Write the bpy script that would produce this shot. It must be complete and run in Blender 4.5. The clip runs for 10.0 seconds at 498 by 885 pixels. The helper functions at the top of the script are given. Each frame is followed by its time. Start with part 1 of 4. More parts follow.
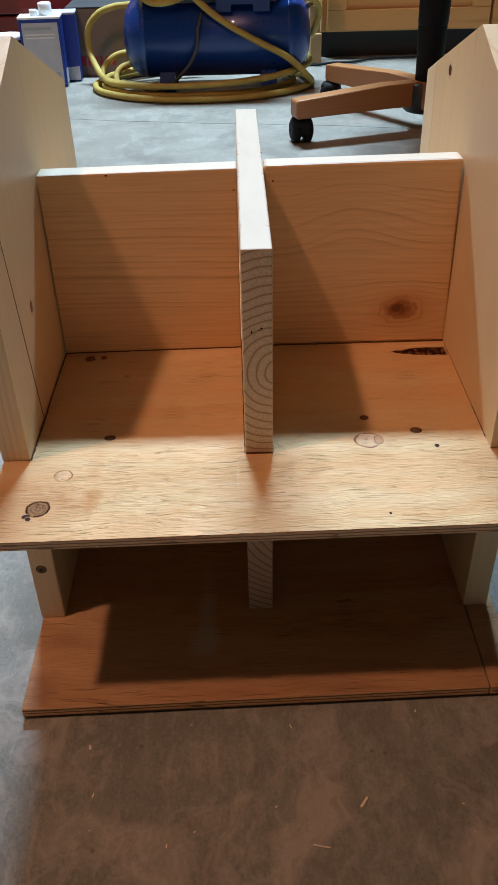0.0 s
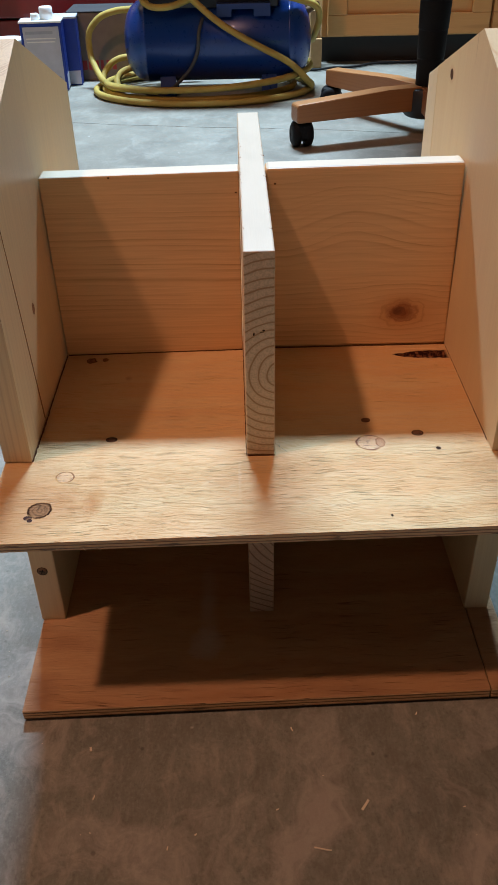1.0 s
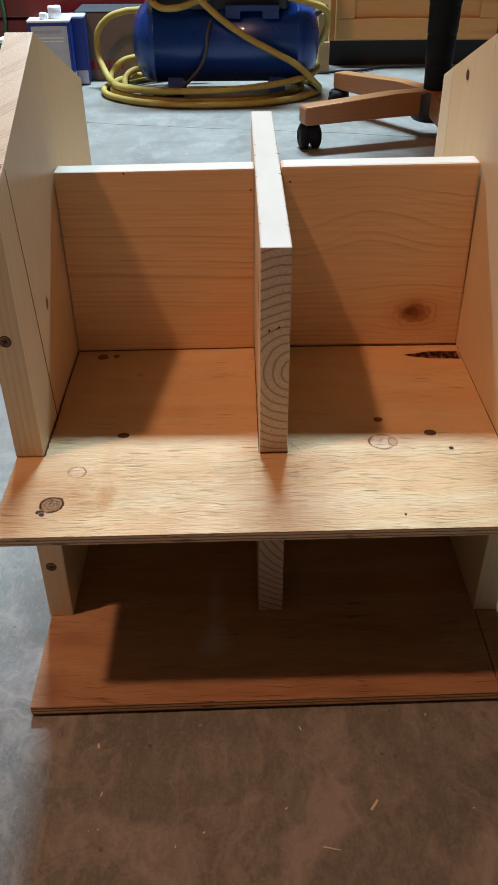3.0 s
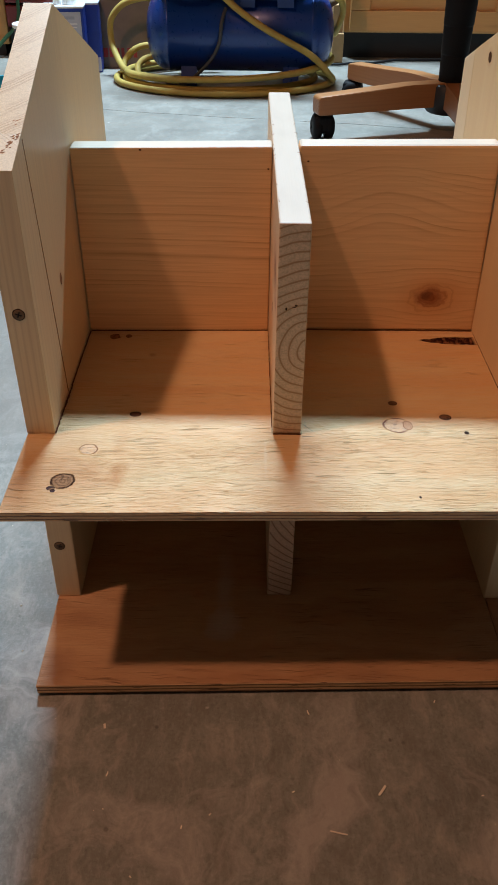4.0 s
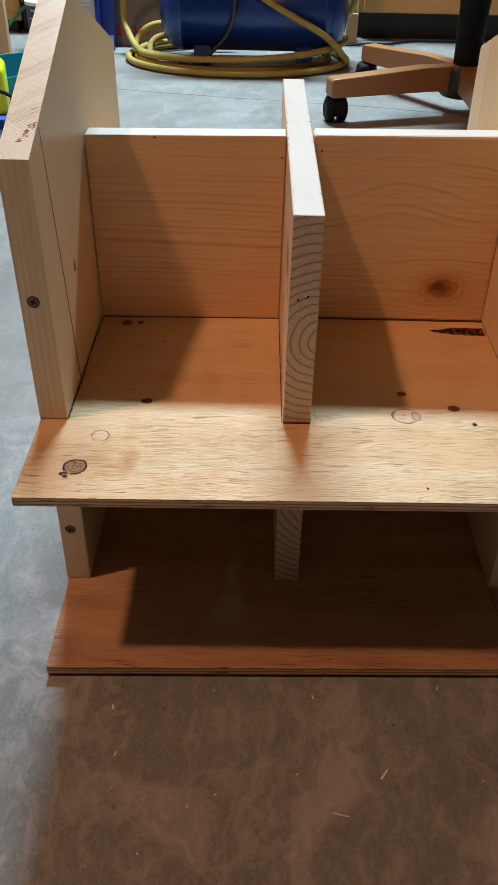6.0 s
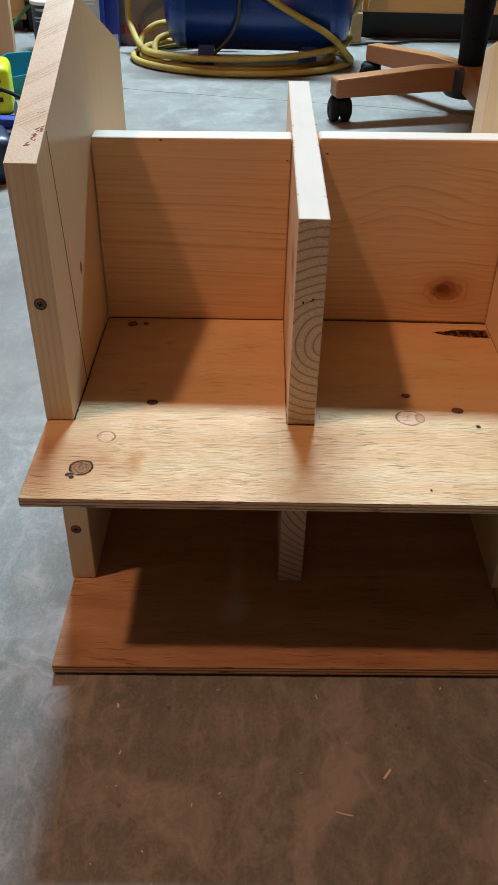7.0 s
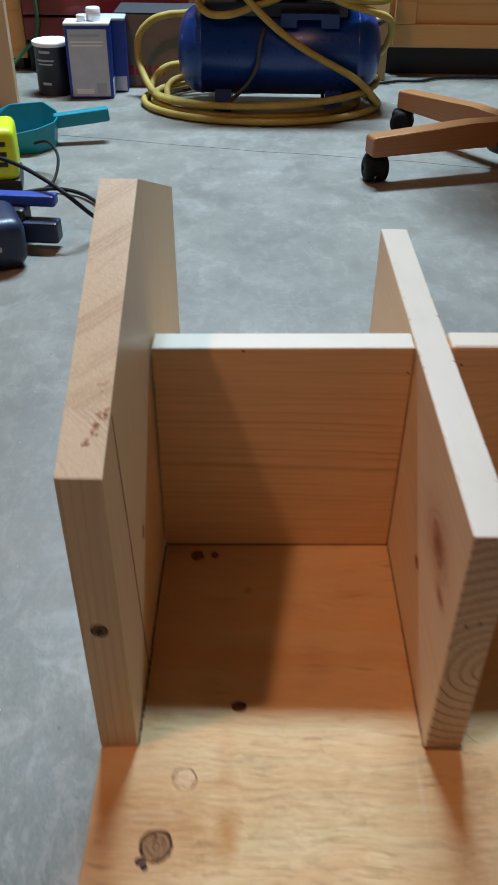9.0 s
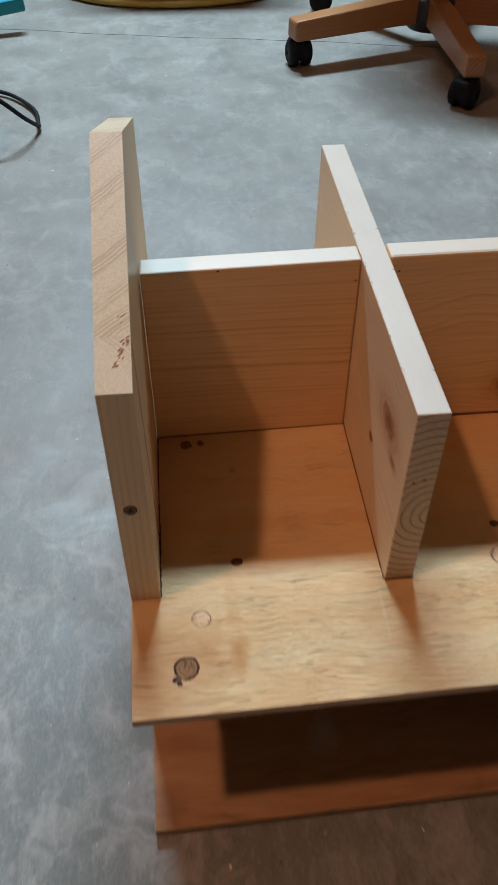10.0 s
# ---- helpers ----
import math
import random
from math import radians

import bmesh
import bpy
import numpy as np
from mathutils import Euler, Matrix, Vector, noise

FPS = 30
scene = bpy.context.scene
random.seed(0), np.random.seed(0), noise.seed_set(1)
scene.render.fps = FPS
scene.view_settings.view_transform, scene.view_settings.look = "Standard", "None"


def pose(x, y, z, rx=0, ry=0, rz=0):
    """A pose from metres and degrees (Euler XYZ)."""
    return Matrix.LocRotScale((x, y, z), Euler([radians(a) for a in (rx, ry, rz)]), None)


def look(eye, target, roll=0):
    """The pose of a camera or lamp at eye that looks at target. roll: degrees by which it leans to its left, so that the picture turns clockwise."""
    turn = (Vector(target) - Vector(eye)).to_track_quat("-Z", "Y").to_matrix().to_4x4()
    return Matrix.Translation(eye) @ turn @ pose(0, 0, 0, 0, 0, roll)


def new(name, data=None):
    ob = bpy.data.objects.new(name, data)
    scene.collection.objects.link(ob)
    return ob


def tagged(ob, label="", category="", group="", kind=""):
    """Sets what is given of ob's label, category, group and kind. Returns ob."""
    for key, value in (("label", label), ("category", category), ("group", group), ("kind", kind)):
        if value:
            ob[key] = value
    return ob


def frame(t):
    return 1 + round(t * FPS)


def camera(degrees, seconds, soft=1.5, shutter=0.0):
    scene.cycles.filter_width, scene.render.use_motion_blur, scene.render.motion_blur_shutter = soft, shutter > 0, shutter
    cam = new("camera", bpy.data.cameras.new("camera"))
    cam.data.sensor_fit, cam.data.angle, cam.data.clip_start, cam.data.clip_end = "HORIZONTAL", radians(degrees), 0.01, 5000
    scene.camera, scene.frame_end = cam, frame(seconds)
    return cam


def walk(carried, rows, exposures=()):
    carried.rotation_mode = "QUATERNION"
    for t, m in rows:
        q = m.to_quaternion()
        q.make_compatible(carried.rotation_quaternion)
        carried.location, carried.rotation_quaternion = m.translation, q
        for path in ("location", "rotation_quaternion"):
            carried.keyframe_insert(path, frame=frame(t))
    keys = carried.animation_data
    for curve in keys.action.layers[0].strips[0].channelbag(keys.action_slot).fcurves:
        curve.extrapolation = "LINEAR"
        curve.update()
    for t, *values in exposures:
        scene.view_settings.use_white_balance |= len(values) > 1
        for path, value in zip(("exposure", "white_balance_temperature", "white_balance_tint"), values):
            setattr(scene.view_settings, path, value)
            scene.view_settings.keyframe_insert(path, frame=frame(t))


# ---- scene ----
cam = camera(33.4, 10.0, shutter=0.5)
PATH = [
    (0, (-0.012, -0.467, 0.508), (0.003, 1.161, -0.654), -1.3),
    (0.5, (-0.014, -0.467, 0.508), (0.006, 1.162, -0.652), -1.2),
    (1, (-0.014, -0.468, 0.507), (0.004, 1.166, -0.647), -1.1),
    (1.5, (-0.017, -0.469, 0.51), (0.004, 1.165, -0.644), -0.9),
    (2, (-0.018, -0.469, 0.51), (0.003, 1.165, -0.643), -0.7),
    (2.5, (-0.02, -0.469, 0.509), (0.001, 1.169, -0.638), -0.6),
    (4, (-0.03, -0.47, 0.491), (-0.018, 1.162, -0.665), 0.7),
    (4.5, (-0.032, -0.472, 0.496), (-0.027, 1.145, -0.681), 1.1),
    (5, (-0.034, -0.472, 0.496), (-0.031, 1.136, -0.694), 1.4),
    (5.5, (-0.032, -0.472, 0.497), (-0.032, 1.133, -0.695), 1.3),
    (7, (-0.034, -0.474, 0.503), (-0.043, 1.128, -0.694), 1.3),
    (7.5, (-0.034, -0.475, 0.505), (-0.048, 1.126, -0.694), 1.2),
    (8, (-0.014, -0.448, 0.511), (-0.02, 1.159, -0.679), 1.4),
    (8.2, (-0.02, -0.429, 0.513), (-0.032, 1.175, -0.682), 1.2),
    (8.5, (-0.049, -0.372, 0.512), (-0.071, 1.233, -0.681), 1.2),
    (8.8, (-0.083, -0.286, 0.53), (-0.094, 1.314, -0.67), 1.3),
    (9, (-0.104, -0.254, 0.551), (-0.104, 1.351, -0.644), 0.9),
    (9.2, (-0.118, -0.234, 0.55), (-0.114, 1.298, -0.736), -0.4),
    (9.5, (-0.126, -0.252, 0.567), (-0.061, 1.2, -0.806), 0.0),
    (9.8, (-0.129, -0.285, 0.601), (0.0, 1.136, -0.8), -0.4),
    (10, (-0.136, -0.32, 0.621), (0.014, 1.092, -0.787), 0.6),
]
walk(cam, [(t, look(eye, target, roll)) for t, eye, target, roll in PATH], exposures=[(0, 0.40), (8.0, 0.39), (8.5, 0.32), (9.0, -0.01), (9.5, -0.14), (10.0, -0.07)])

# ---- world and light ----
world = bpy.data.worlds.new("World")
scene.world = world
world.use_nodes = True
world.node_tree.nodes["Background"].inputs[0].default_value = (0.02, 0.02, 0.022, 1)
world.node_tree.nodes["Background"].inputs[1].default_value = 0.05

# cool white tube fixture on the ceiling behind the organizer
tube_lamp = bpy.data.lights.new("tube_lamp", "AREA")
tube_lamp.shape, tube_lamp.size, tube_lamp.size_y = "RECTANGLE", 1.04, 0.22
tube_lamp.energy, tube_lamp.color = 171, (0.60, 0.84, 1.03)
new("tube_lamp", tube_lamp).matrix_world = look((-0.065, 2.256, 2.60), (-0.065, 1.8, 0))

# small warm bulb to the side
bulb_lamp = bpy.data.lights.new("bulb_lamp", "POINT")
bulb_lamp.energy, bulb_lamp.color, bulb_lamp.shadow_soft_size = 56, (1.0, 0.502, 0.305), 0.055
new("bulb_lamp", bulb_lamp).matrix_world = pose(-0.9, -0.29, 2.2)


# ---- materials ----
class Nodes:
    """Short calls for a node material."""

    def __init__(self, name):
        self.mat = bpy.data.materials.new(name)
        self.mat.use_nodes = True
        self.tree = self.mat.node_tree
        self.bsdf = self.tree.nodes["Principled BSDF"]
        self.matte = None

    def put(self, socket, value):
        if isinstance(value, bpy.types.NodeSocket):
            self.tree.links.new(value, socket)
        elif isinstance(value, (tuple, list)) and socket.type == "RGBA" and len(value) == 3:
            socket.default_value = (*value, 1)
        else:
            socket.default_value = value

    def node(self, kind, out=0, props=None, **inputs):
        n = self.tree.nodes.new(kind)
        for k, v in (props or {}).items():
            if k == "data_type":
                n.data_type = v
            elif k == "operation":
                n.operation = v
            elif k == "blend_type":
                n.blend_type = v
            elif k == "wave_type":
                n.wave_type = v
            elif k == "rings_direction":
                n.rings_direction = v
            elif k == "bands_direction":
                n.bands_direction = v
            elif k == "feature":
                n.feature = v
            elif k == "noise_dimensions":
                n.noise_dimensions = v
        for k, v in inputs.items():
            key = int(k[1:]) if k[0] == "_" else k.replace("_", " ")
            self.put(n.inputs[key], v)
        return n.outputs[out]

    def math(self, op, a, b=0.0, c=0.0):
        return self.node("ShaderNodeMath", props={"operation": op}, _0=a, _1=b, _2=c)

    def vmath(self, op, a, b=(0, 0, 0)):
        out = 1 if op in ("LENGTH", "DOT_PRODUCT", "DISTANCE") else 0
        return self.node("ShaderNodeVectorMath", out, {"operation": op}, _0=a, _1=b)

    def mix(self, f, a, b, blend="MIX"):
        n = self.tree.nodes.new("ShaderNodeMix")
        n.data_type, n.blend_type = "RGBA", blend
        self.put(n.inputs[0], f)
        self.put(n.inputs[6], a)
        self.put(n.inputs[7], b)
        return n.outputs[2]

    def ramp(self, f, *stops):
        n = self.tree.nodes.new("ShaderNodeValToRGB")
        self.put(n.inputs[0], f)
        e = n.color_ramp.elements
        while len(e) < len(stops):
            e.new(0.5)
        for el, (p, c) in zip(e, stops):
            el.position = p
            el.color = (c, c, c, 1) if isinstance(c, (int, float)) else (*c, 1)
        return n.outputs[0]

    def coords(self, which="Object"):
        return self.tree.nodes.new("ShaderNodeTexCoord").outputs[which]

    def scaled(self, v, s, shift=(0, 0, 0)):
        return self.node("ShaderNodeMapping", Vector=v, Location=shift, Scale=s)

    def noise(self, v, scale, detail=4.0, rough=0.55, out=0):
        return self.node("ShaderNodeTexNoise", out, Vector=v, Scale=scale, Detail=detail, Roughness=rough)

    def chance(self, w):
        """A random value for each whole number."""
        return self.node("ShaderNodeTexWhiteNoise", 0, {"noise_dimensions": "1D"}, W=w)

    def split(self, v):
        n = self.tree.nodes.new("ShaderNodeSeparateXYZ")
        self.put(n.inputs[0], v)
        return n.outputs

    def bump(self, h, strength, dist):
        return self.node("ShaderNodeBump", Height=h, Strength=strength, Distance=dist)

    def dull(self, mask):
        """Surfaces under this mask do not shine."""
        self.matte = mask if self.matte is None else self.math("MAXIMUM", self.matte, mask)

    def done(self, colour, rough=0.5, normal=None, metal=0.0, spec=0.5, coat=0.0, sheen=0.0):
        b = self.bsdf.inputs
        if self.matte is not None:
            keep = self.math("SUBTRACT", 1.0, self.matte)
            spec, sheen = self.math("MULTIPLY", keep, spec), self.math("MULTIPLY", keep, sheen)
        self.put(b["Sheen Weight"], sheen)
        self.put(b["Sheen Roughness"], 0.6)
        self.put(b["Base Color"], colour)
        self.put(b["Roughness"], rough)
        self.put(b["Metallic"], metal)
        self.put(b["Specular IOR Level"], spec)
        self.put(b["Coat Weight"], coat)
        if normal is not None:
            self.put(b["Normal"], normal)
        return self.mat


def knot_on(n, colour, v, centre, radii, dark=(0.10, 0.045, 0.02), heart=(0.30, 0.15, 0.07), halo=(0.62, 0.38, 0.18), ring=False, soft=False, wobble=0.3):
    """A knot: an elliptic spot of ringed brown wood with a dark bark rim and a warm halo; ring: a pale one with a broken rim; soft: a grown-in one that fades into the grain."""
    d = n.vmath("DIVIDE", n.vmath("SUBTRACT", v, centre), radii)
    wob = n.noise(v, 150.0, 4.0, 0.65)
    slow = n.noise(n.vmath("DIVIDE", v, radii), 0.9, 3.0, 0.6)
    r = n.math("ADD", n.math("MULTIPLY", n.vmath("LENGTH", d), 1.15), n.math("MULTIPLY", n.math("SUBTRACT", wob, 0.5), wobble))
    r2 = n.math("MULTIPLY", r, 0.42)
    if soft:
        bent = n.math("ADD", r, n.math("MULTIPLY", n.math("SUBTRACT", slow, 0.5), 1.1))
        swirl = n.math("SINE", n.math("MULTIPLY", bent, 12.0))
        b2 = n.math("MULTIPLY", bent, 0.42)
        colour = n.mix(n.ramp(r2, (0.12, 0.80), (0.50, 0.42), (0.95, 0.0)), colour, halo)
        lines = n.math("MULTIPLY", n.ramp(b2, (0.10, 0.75), (0.35, 0.45), (0.70, 0.0)), n.ramp(swirl, (0.0, 0.0), (1.0, 1.0)))
        colour = n.mix(lines, colour, heart)
        core = n.math("ADD", n.vmath("LENGTH", n.vmath("ADD", d, (0.15, 0.15, 0.0))), n.math("MULTIPLY", n.math("SUBTRACT", wob, 0.5), 0.9))
        return n.mix(n.ramp(core, (0.12, 0.85), (0.50, 0.55), (0.85, 0.0)), colour, dark)
    if not ring:
        n.dull(n.ramp(r2, (0.44, 0.9), (0.50, 0.0)))
        colour = n.mix(n.ramp(r2, (0.42, 0.55), (0.95, 0.0)), colour, halo)
        rays = n.math("SINE", n.math("ADD", n.math("MULTIPLY", r, 17.0), n.math("MULTIPLY", slow, 6.0)))
        split = n.noise(n.scaled(v, (260.0, 90.0, 120.0)), 1.0, 3.0)
        inner = n.mix(n.ramp(rays, (0.2, 0.0), (0.9, 0.42)), heart, dark)
        inner = n.mix(n.ramp(split, (0.52, 0.0), (0.66, 0.7)), inner, dark)
        colour = n.mix(n.ramp(r2, (0.42, 1.0), (0.47, 0.0)), colour, inner)
    else:
        colour = n.mix(n.ramp(r2, (0.38, 0.5), (0.45, 0.0)), colour, heart)
        within = n.math("MULTIPLY", n.ramp(r2, (0.36, 1.0), (0.42, 0.0)), n.ramp(n.noise(n.scaled(v, (300.0, 500.0, 300.0)), 1.0, 3.0), (0.52, 0.0), (0.64, 0.6)))
        colour = n.mix(within, colour, dark)
    rim = n.ramp(r2, (0.345 if not ring else 0.375, 0.0), (0.395, 1.0), (0.44, 1.0), (0.475, 0.0))
    n.dull(rim)
    patchy = n.ramp(n.noise(v, 80.0, 2.0), (0.40, 0.05 if ring else 0.8), (0.56, 0.9 if ring else 1.0))
    return n.mix(n.math("MULTIPLY", rim, patchy), colour, dark)


def flat_board(name, light, late, spacing, arches=(), swirl=None, knots=(), strong=(0.20, 0.24), contrast=0.6, gloss=0.4, edge=(0.66, 0.565, 0.445), ripples=1.0):
    """A flat-sawn board seen on its face (x along the grain, z across): growth lines that arch, swing round a knot and
    vary in spacing; upward faces painted paler for the light on them.
    """
    n = Nodes(name)
    co = n.coords()
    x, y, z = n.split(co)
    sway = n.math("SUBTRACT", n.noise(n.scaled(co, (7.0, 1.0, 16.0)), 1.0, 3.0), 0.5)
    h = n.math("ADD", z, n.math("MULTIPLY", sway, 0.011 * ripples))
    ripple = n.math("SUBTRACT", n.noise(n.scaled(co, (48.0, 1.0, 20.0)), 1.0, 2.0), 0.5)
    h = n.math("ADD", h, n.math("MULTIPLY", ripple, 0.0022 * ripples))
    for x0, wide, rise, z0, tall in arches:
        dx = n.math("DIVIDE", n.math("SUBTRACT", x, x0), wide)
        bell = n.math("POWER", 2.718, n.math("MULTIPLY", n.math("MULTIPLY", dx, dx), -1.0))
        fade = n.math("MAXIMUM", n.math("SUBTRACT", 1.0, n.math("DIVIDE", n.math("ABSOLUTE", n.math("SUBTRACT", z, z0)), tall)), 0.0)
        h = n.math("SUBTRACT", h, n.math("MULTIPLY", n.math("MULTIPLY", bell, fade), rise))
    if swirl:
        kx, kz, wx, wz, grip = swirl
        dx, dz = n.math("DIVIDE", n.math("SUBTRACT", x, kx), wx), n.math("DIVIDE", n.math("SUBTRACT", z, kz), wz)
        bell = n.math("POWER", 2.718, n.math("MULTIPLY", n.math("ADD", n.math("MULTIPLY", dx, dx), n.math("MULTIPLY", dz, dz)), -1.0))
        h = n.math("SUBTRACT", h, n.math("MULTIPLY", n.math("MULTIPLY", bell, n.math("SUBTRACT", z, kz)), grip))
    pace = n.math("MULTIPLY", n.noise(n.node("ShaderNodeCombineXYZ", X=n.math("MULTIPLY", h, 38.0)), 1.0, 2.0), 5.0)
    phase = n.math("ADD", n.math("DIVIDE", h, spacing), pace)
    saw = n.math("FRACT", phase)
    line = n.ramp(saw, (0.0, 0.0), (0.45, 0.07), (0.76, 0.45), (0.90, 1.0), (0.98, 0.0))
    own = n.ramp(n.chance(n.math("FLOOR", phase)), (0.2, 0.35), (0.8, 1.0))
    fade = n.ramp(n.noise(n.scaled(co, (11.0, 1.0, 55.0)), 1.0, 3.0), (0.36, 0.35), (0.60, 1.0))
    zone = n.ramp(z, (strong[0] - 0.03, 0.45), (strong[0], 1.0), (strong[1], 1.0), (strong[1] + 0.03, 0.62))
    lines = n.math("MULTIPLY", n.math("MULTIPLY", line, own), n.math("MULTIPLY", n.math("MULTIPLY", fade, zone), contrast))
    fibre = n.noise(n.scaled(co, (14.0, 700.0, 700.0)), 1.0, 3.0, 0.6)
    broad = n.noise(n.scaled(co, (5.0, 20.0, 22.0)), 1.0, 3.0)
    colour = n.mix(n.ramp(broad, (0.36, 0.0), (0.72, 0.35)), light, tuple(c * f for c, f in zip(light, (0.93, 0.86, 0.78))))
    colour = n.mix(n.ramp(fibre, (0.34, 0.16), (0.62, 0.0)), colour, tuple(c * 0.8 for c in late))
    colour = n.mix(lines, colour, late)
    for k in knots:
        colour = knot_on(n, colour, co, **k)
    # top faces get a paler colour that carries the lamp's light
    faces_up = n.math("GREATER_THAN", n.split(n.coords("Normal"))[2], 0.6)
    smudge = n.noise(n.scaled(co, (30.0, 60.0, 1.0)), 1.0, 4.0)
    colour = n.mix(faces_up, colour, n.mix(n.ramp(smudge, (0.45, 0.0), (0.75, 0.35)), edge, tuple(c * 0.85 for c in edge)))
    hgt = n.math("ADD", n.math("MULTIPLY", fibre, 0.5), n.math("MULTIPLY", lines, 0.4))
    return n.done(colour, n.ramp(fibre, (0.2, 0.36), (0.8, 0.5)), n.bump(hgt, 0.25, 0.0006), spec=gloss)


def pine(name, grain="Y", pith=(0.02, 0.0, 0.0), spacing=0.005, light=(0.82, 0.645, 0.42), late=(0.60, 0.36, 0.17), knots=(), contrast=0.5, along=0.06, sway=0.035, end=1.0, crisp=False, end_tone=0.22, gloss=0.6, dusty=0.0, sparse=False, edge=None, end_colour=None):
    """Planed softwood: rings round a pith line along the grain, crisp on the end grain, soft on the faces; fibre streaks and knots."""
    n = Nodes(name)
    co = n.coords()
    axis = "XYZ".index(grain)
    squash = [1.0, 1.0, 1.0]
    squash[axis] = along
    v = n.scaled(n.vmath("SUBTRACT", co, pith), tuple(squash))
    low = n.noise(v, 14.0, 3.0, out=1)
    bend = n.tree.nodes.new("ShaderNodeVectorMath")
    bend.operation = "MULTIPLY_ADD"
    n.put(bend.inputs[0], n.vmath("SUBTRACT", low, (0.5, 0.5, 0.5)))
    n.put(bend.inputs[1], (sway, sway, sway))
    n.put(bend.inputs[2], v)
    wood = bend.outputs[0]
    for k in knots:
        if k.get("soft"):
            # the grain swings round the knot
            d = n.vmath("LENGTH", n.vmath("DIVIDE", n.vmath("SUBTRACT", co, k["centre"]), tuple(3.0 * q for q in k["radii"])))
            push = n.ramp(d, (0.0, 1.0), (0.45, 0.45), (1.0, 0.0))
            off = n.node("ShaderNodeCombineXYZ", X=n.math("MULTIPLY", push, 0.012 if grain != "X" else 0.0), Z=n.math("MULTIPLY", push, 0.009 if grain != "Z" else 0.0))
            wood = n.vmath("ADD", wood, off)
    rings = n.node("ShaderNodeTexWave", 1, {"wave_type": "RINGS", "rings_direction": grain}, Vector=wood,
                   Scale=0.314 / spacing, Distortion=2.2, Detail=2.0, Detail_Scale=0.35)
    thin = n.ramp(rings, (0.86 if crisp else 0.78, 0.0), (0.985 if crisp else 0.97, 1.0))
    wide = n.ramp(rings, (0.30, 0.0), (0.95, 1.0))
    facing = n.tree.nodes.new("ShaderNodeSeparateXYZ")
    n.put(facing.inputs[0], n.coords("Normal"))
    is_end = n.math("GREATER_THAN", n.math("ABSOLUTE", facing.outputs[axis]), 0.55)
    patch = n.ramp(n.noise(v, 24.0 if crisp else 20.0, 2.0 if crisp else 3.0), (0.42 if crisp else 0.30, 0.12), (0.62, 1.0))
    face_lines = n.math("MULTIPLY", n.math("MULTIPLY", n.math("ADD", n.math("MULTIPLY", thin, 0.9 if crisp else 0.75), n.math("MULTIPLY", wide, 0.12 if crisp else 0.25)), patch), contrast)
    end_lines = n.math("MULTIPLY", n.math("ADD", n.math("MULTIPLY", thin, 0.85), n.math("MULTIPLY", wide, 0.15)), end)
    if sparse:
        # the end grain shows in groups of close rings
        away = n.vmath("LENGTH", n.vmath("MULTIPLY", n.vmath("SUBTRACT", co, pith), (1.0, 1.0, 0.0)))
        group = n.noise(n.node("ShaderNodeCombineXYZ", X=n.math("MULTIPLY", away, 56.0), Y=n.math("MULTIPLY", n.noise(co, 60.0, 2.0), 0.6)), 1.0, 1.0)
        close = n.math("FRACT", n.math("ADD", n.math("DIVIDE", away, 0.0021), n.math("MULTIPLY", n.noise(co, 90.0, 3.0), 1.6)))
        fine_rings = n.math("MULTIPLY", n.ramp(close, (0.0, 0.0), (0.55, 0.2), (0.88, 1.0), (0.99, 0.0)), n.ramp(group, (0.49, 0.0), (0.58, 1.0)))
        end_lines = n.math("MAXIMUM", n.math("MULTIPLY", end_lines, n.ramp(group, (0.44, 0.02), (0.58, 0.5))), n.math("MULTIPLY", fine_rings, end))
    lines = n.math("ADD", n.math("MULTIPLY", end_lines, is_end), n.math("MULTIPLY", face_lines, n.math("SUBTRACT", 1.0, is_end)))
    fine_s = [700.0, 700.0, 700.0]
    fine_s[axis] = 14.0
    fibre = n.noise(n.scaled(co, tuple(fine_s)), 1.0, 3.0, 0.6)
    broad_s = [22.0, 22.0, 22.0]
    broad_s[axis] = 4.0
    broad = n.noise(n.scaled(co, tuple(broad_s)), 1.0, 3.0)
    colour = n.mix(lines, light, late)
    colour = n.mix(n.ramp(broad, (0.3, 0.0), (0.75, 0.45)), colour, tuple(c * f for c, f in zip(light, (0.90, 0.82, 0.74))))
    colour = n.mix(n.ramp(fibre, (0.35, 0.14), (0.65, 0.0)), colour, tuple(c * 0.8 for c in late))
    speckle = n.noise(n.scaled(co, (900.0, 900.0, 900.0)), 1.0, 2.0)
    end_base = n.mix(n.ramp(speckle, (0.40, 0.0), (0.66, 0.5)), end_colour or tuple(c * 0.72 for c in light), tuple(c * 0.5 for c in (end_colour or light)))
    colour = n.mix(n.math("MULTIPLY", is_end, end_tone), colour, n.mix(n.math("MULTIPLY", end_lines, 0.8), end_base, late))
    # lamp light on upward faces is put into a paler colour
    if edge:
        smudge = n.noise(n.scaled(co, (60.0, 26.0, 1.0)), 1.0, 4.0)
        pale = n.mix(n.ramp(smudge, (0.45, 0.0), (0.75, 0.4)), edge, tuple(c * 0.85 for c in edge))
        colour = n.mix(n.math("GREATER_THAN", facing.outputs[2], 0.6), colour, pale)
    for k in knots:
        colour = knot_on(n, colour, co, **k)
    pores = n.ramp(n.noise(n.scaled(co, tuple(q * 0.45 for q in fine_s)), 1.0, 1.0), (0.17, 0.9), (0.23, 0.0))
    colour = n.mix(n.math("MULTIPLY", pores, 0.45), colour, (0.25, 0.13, 0.06))
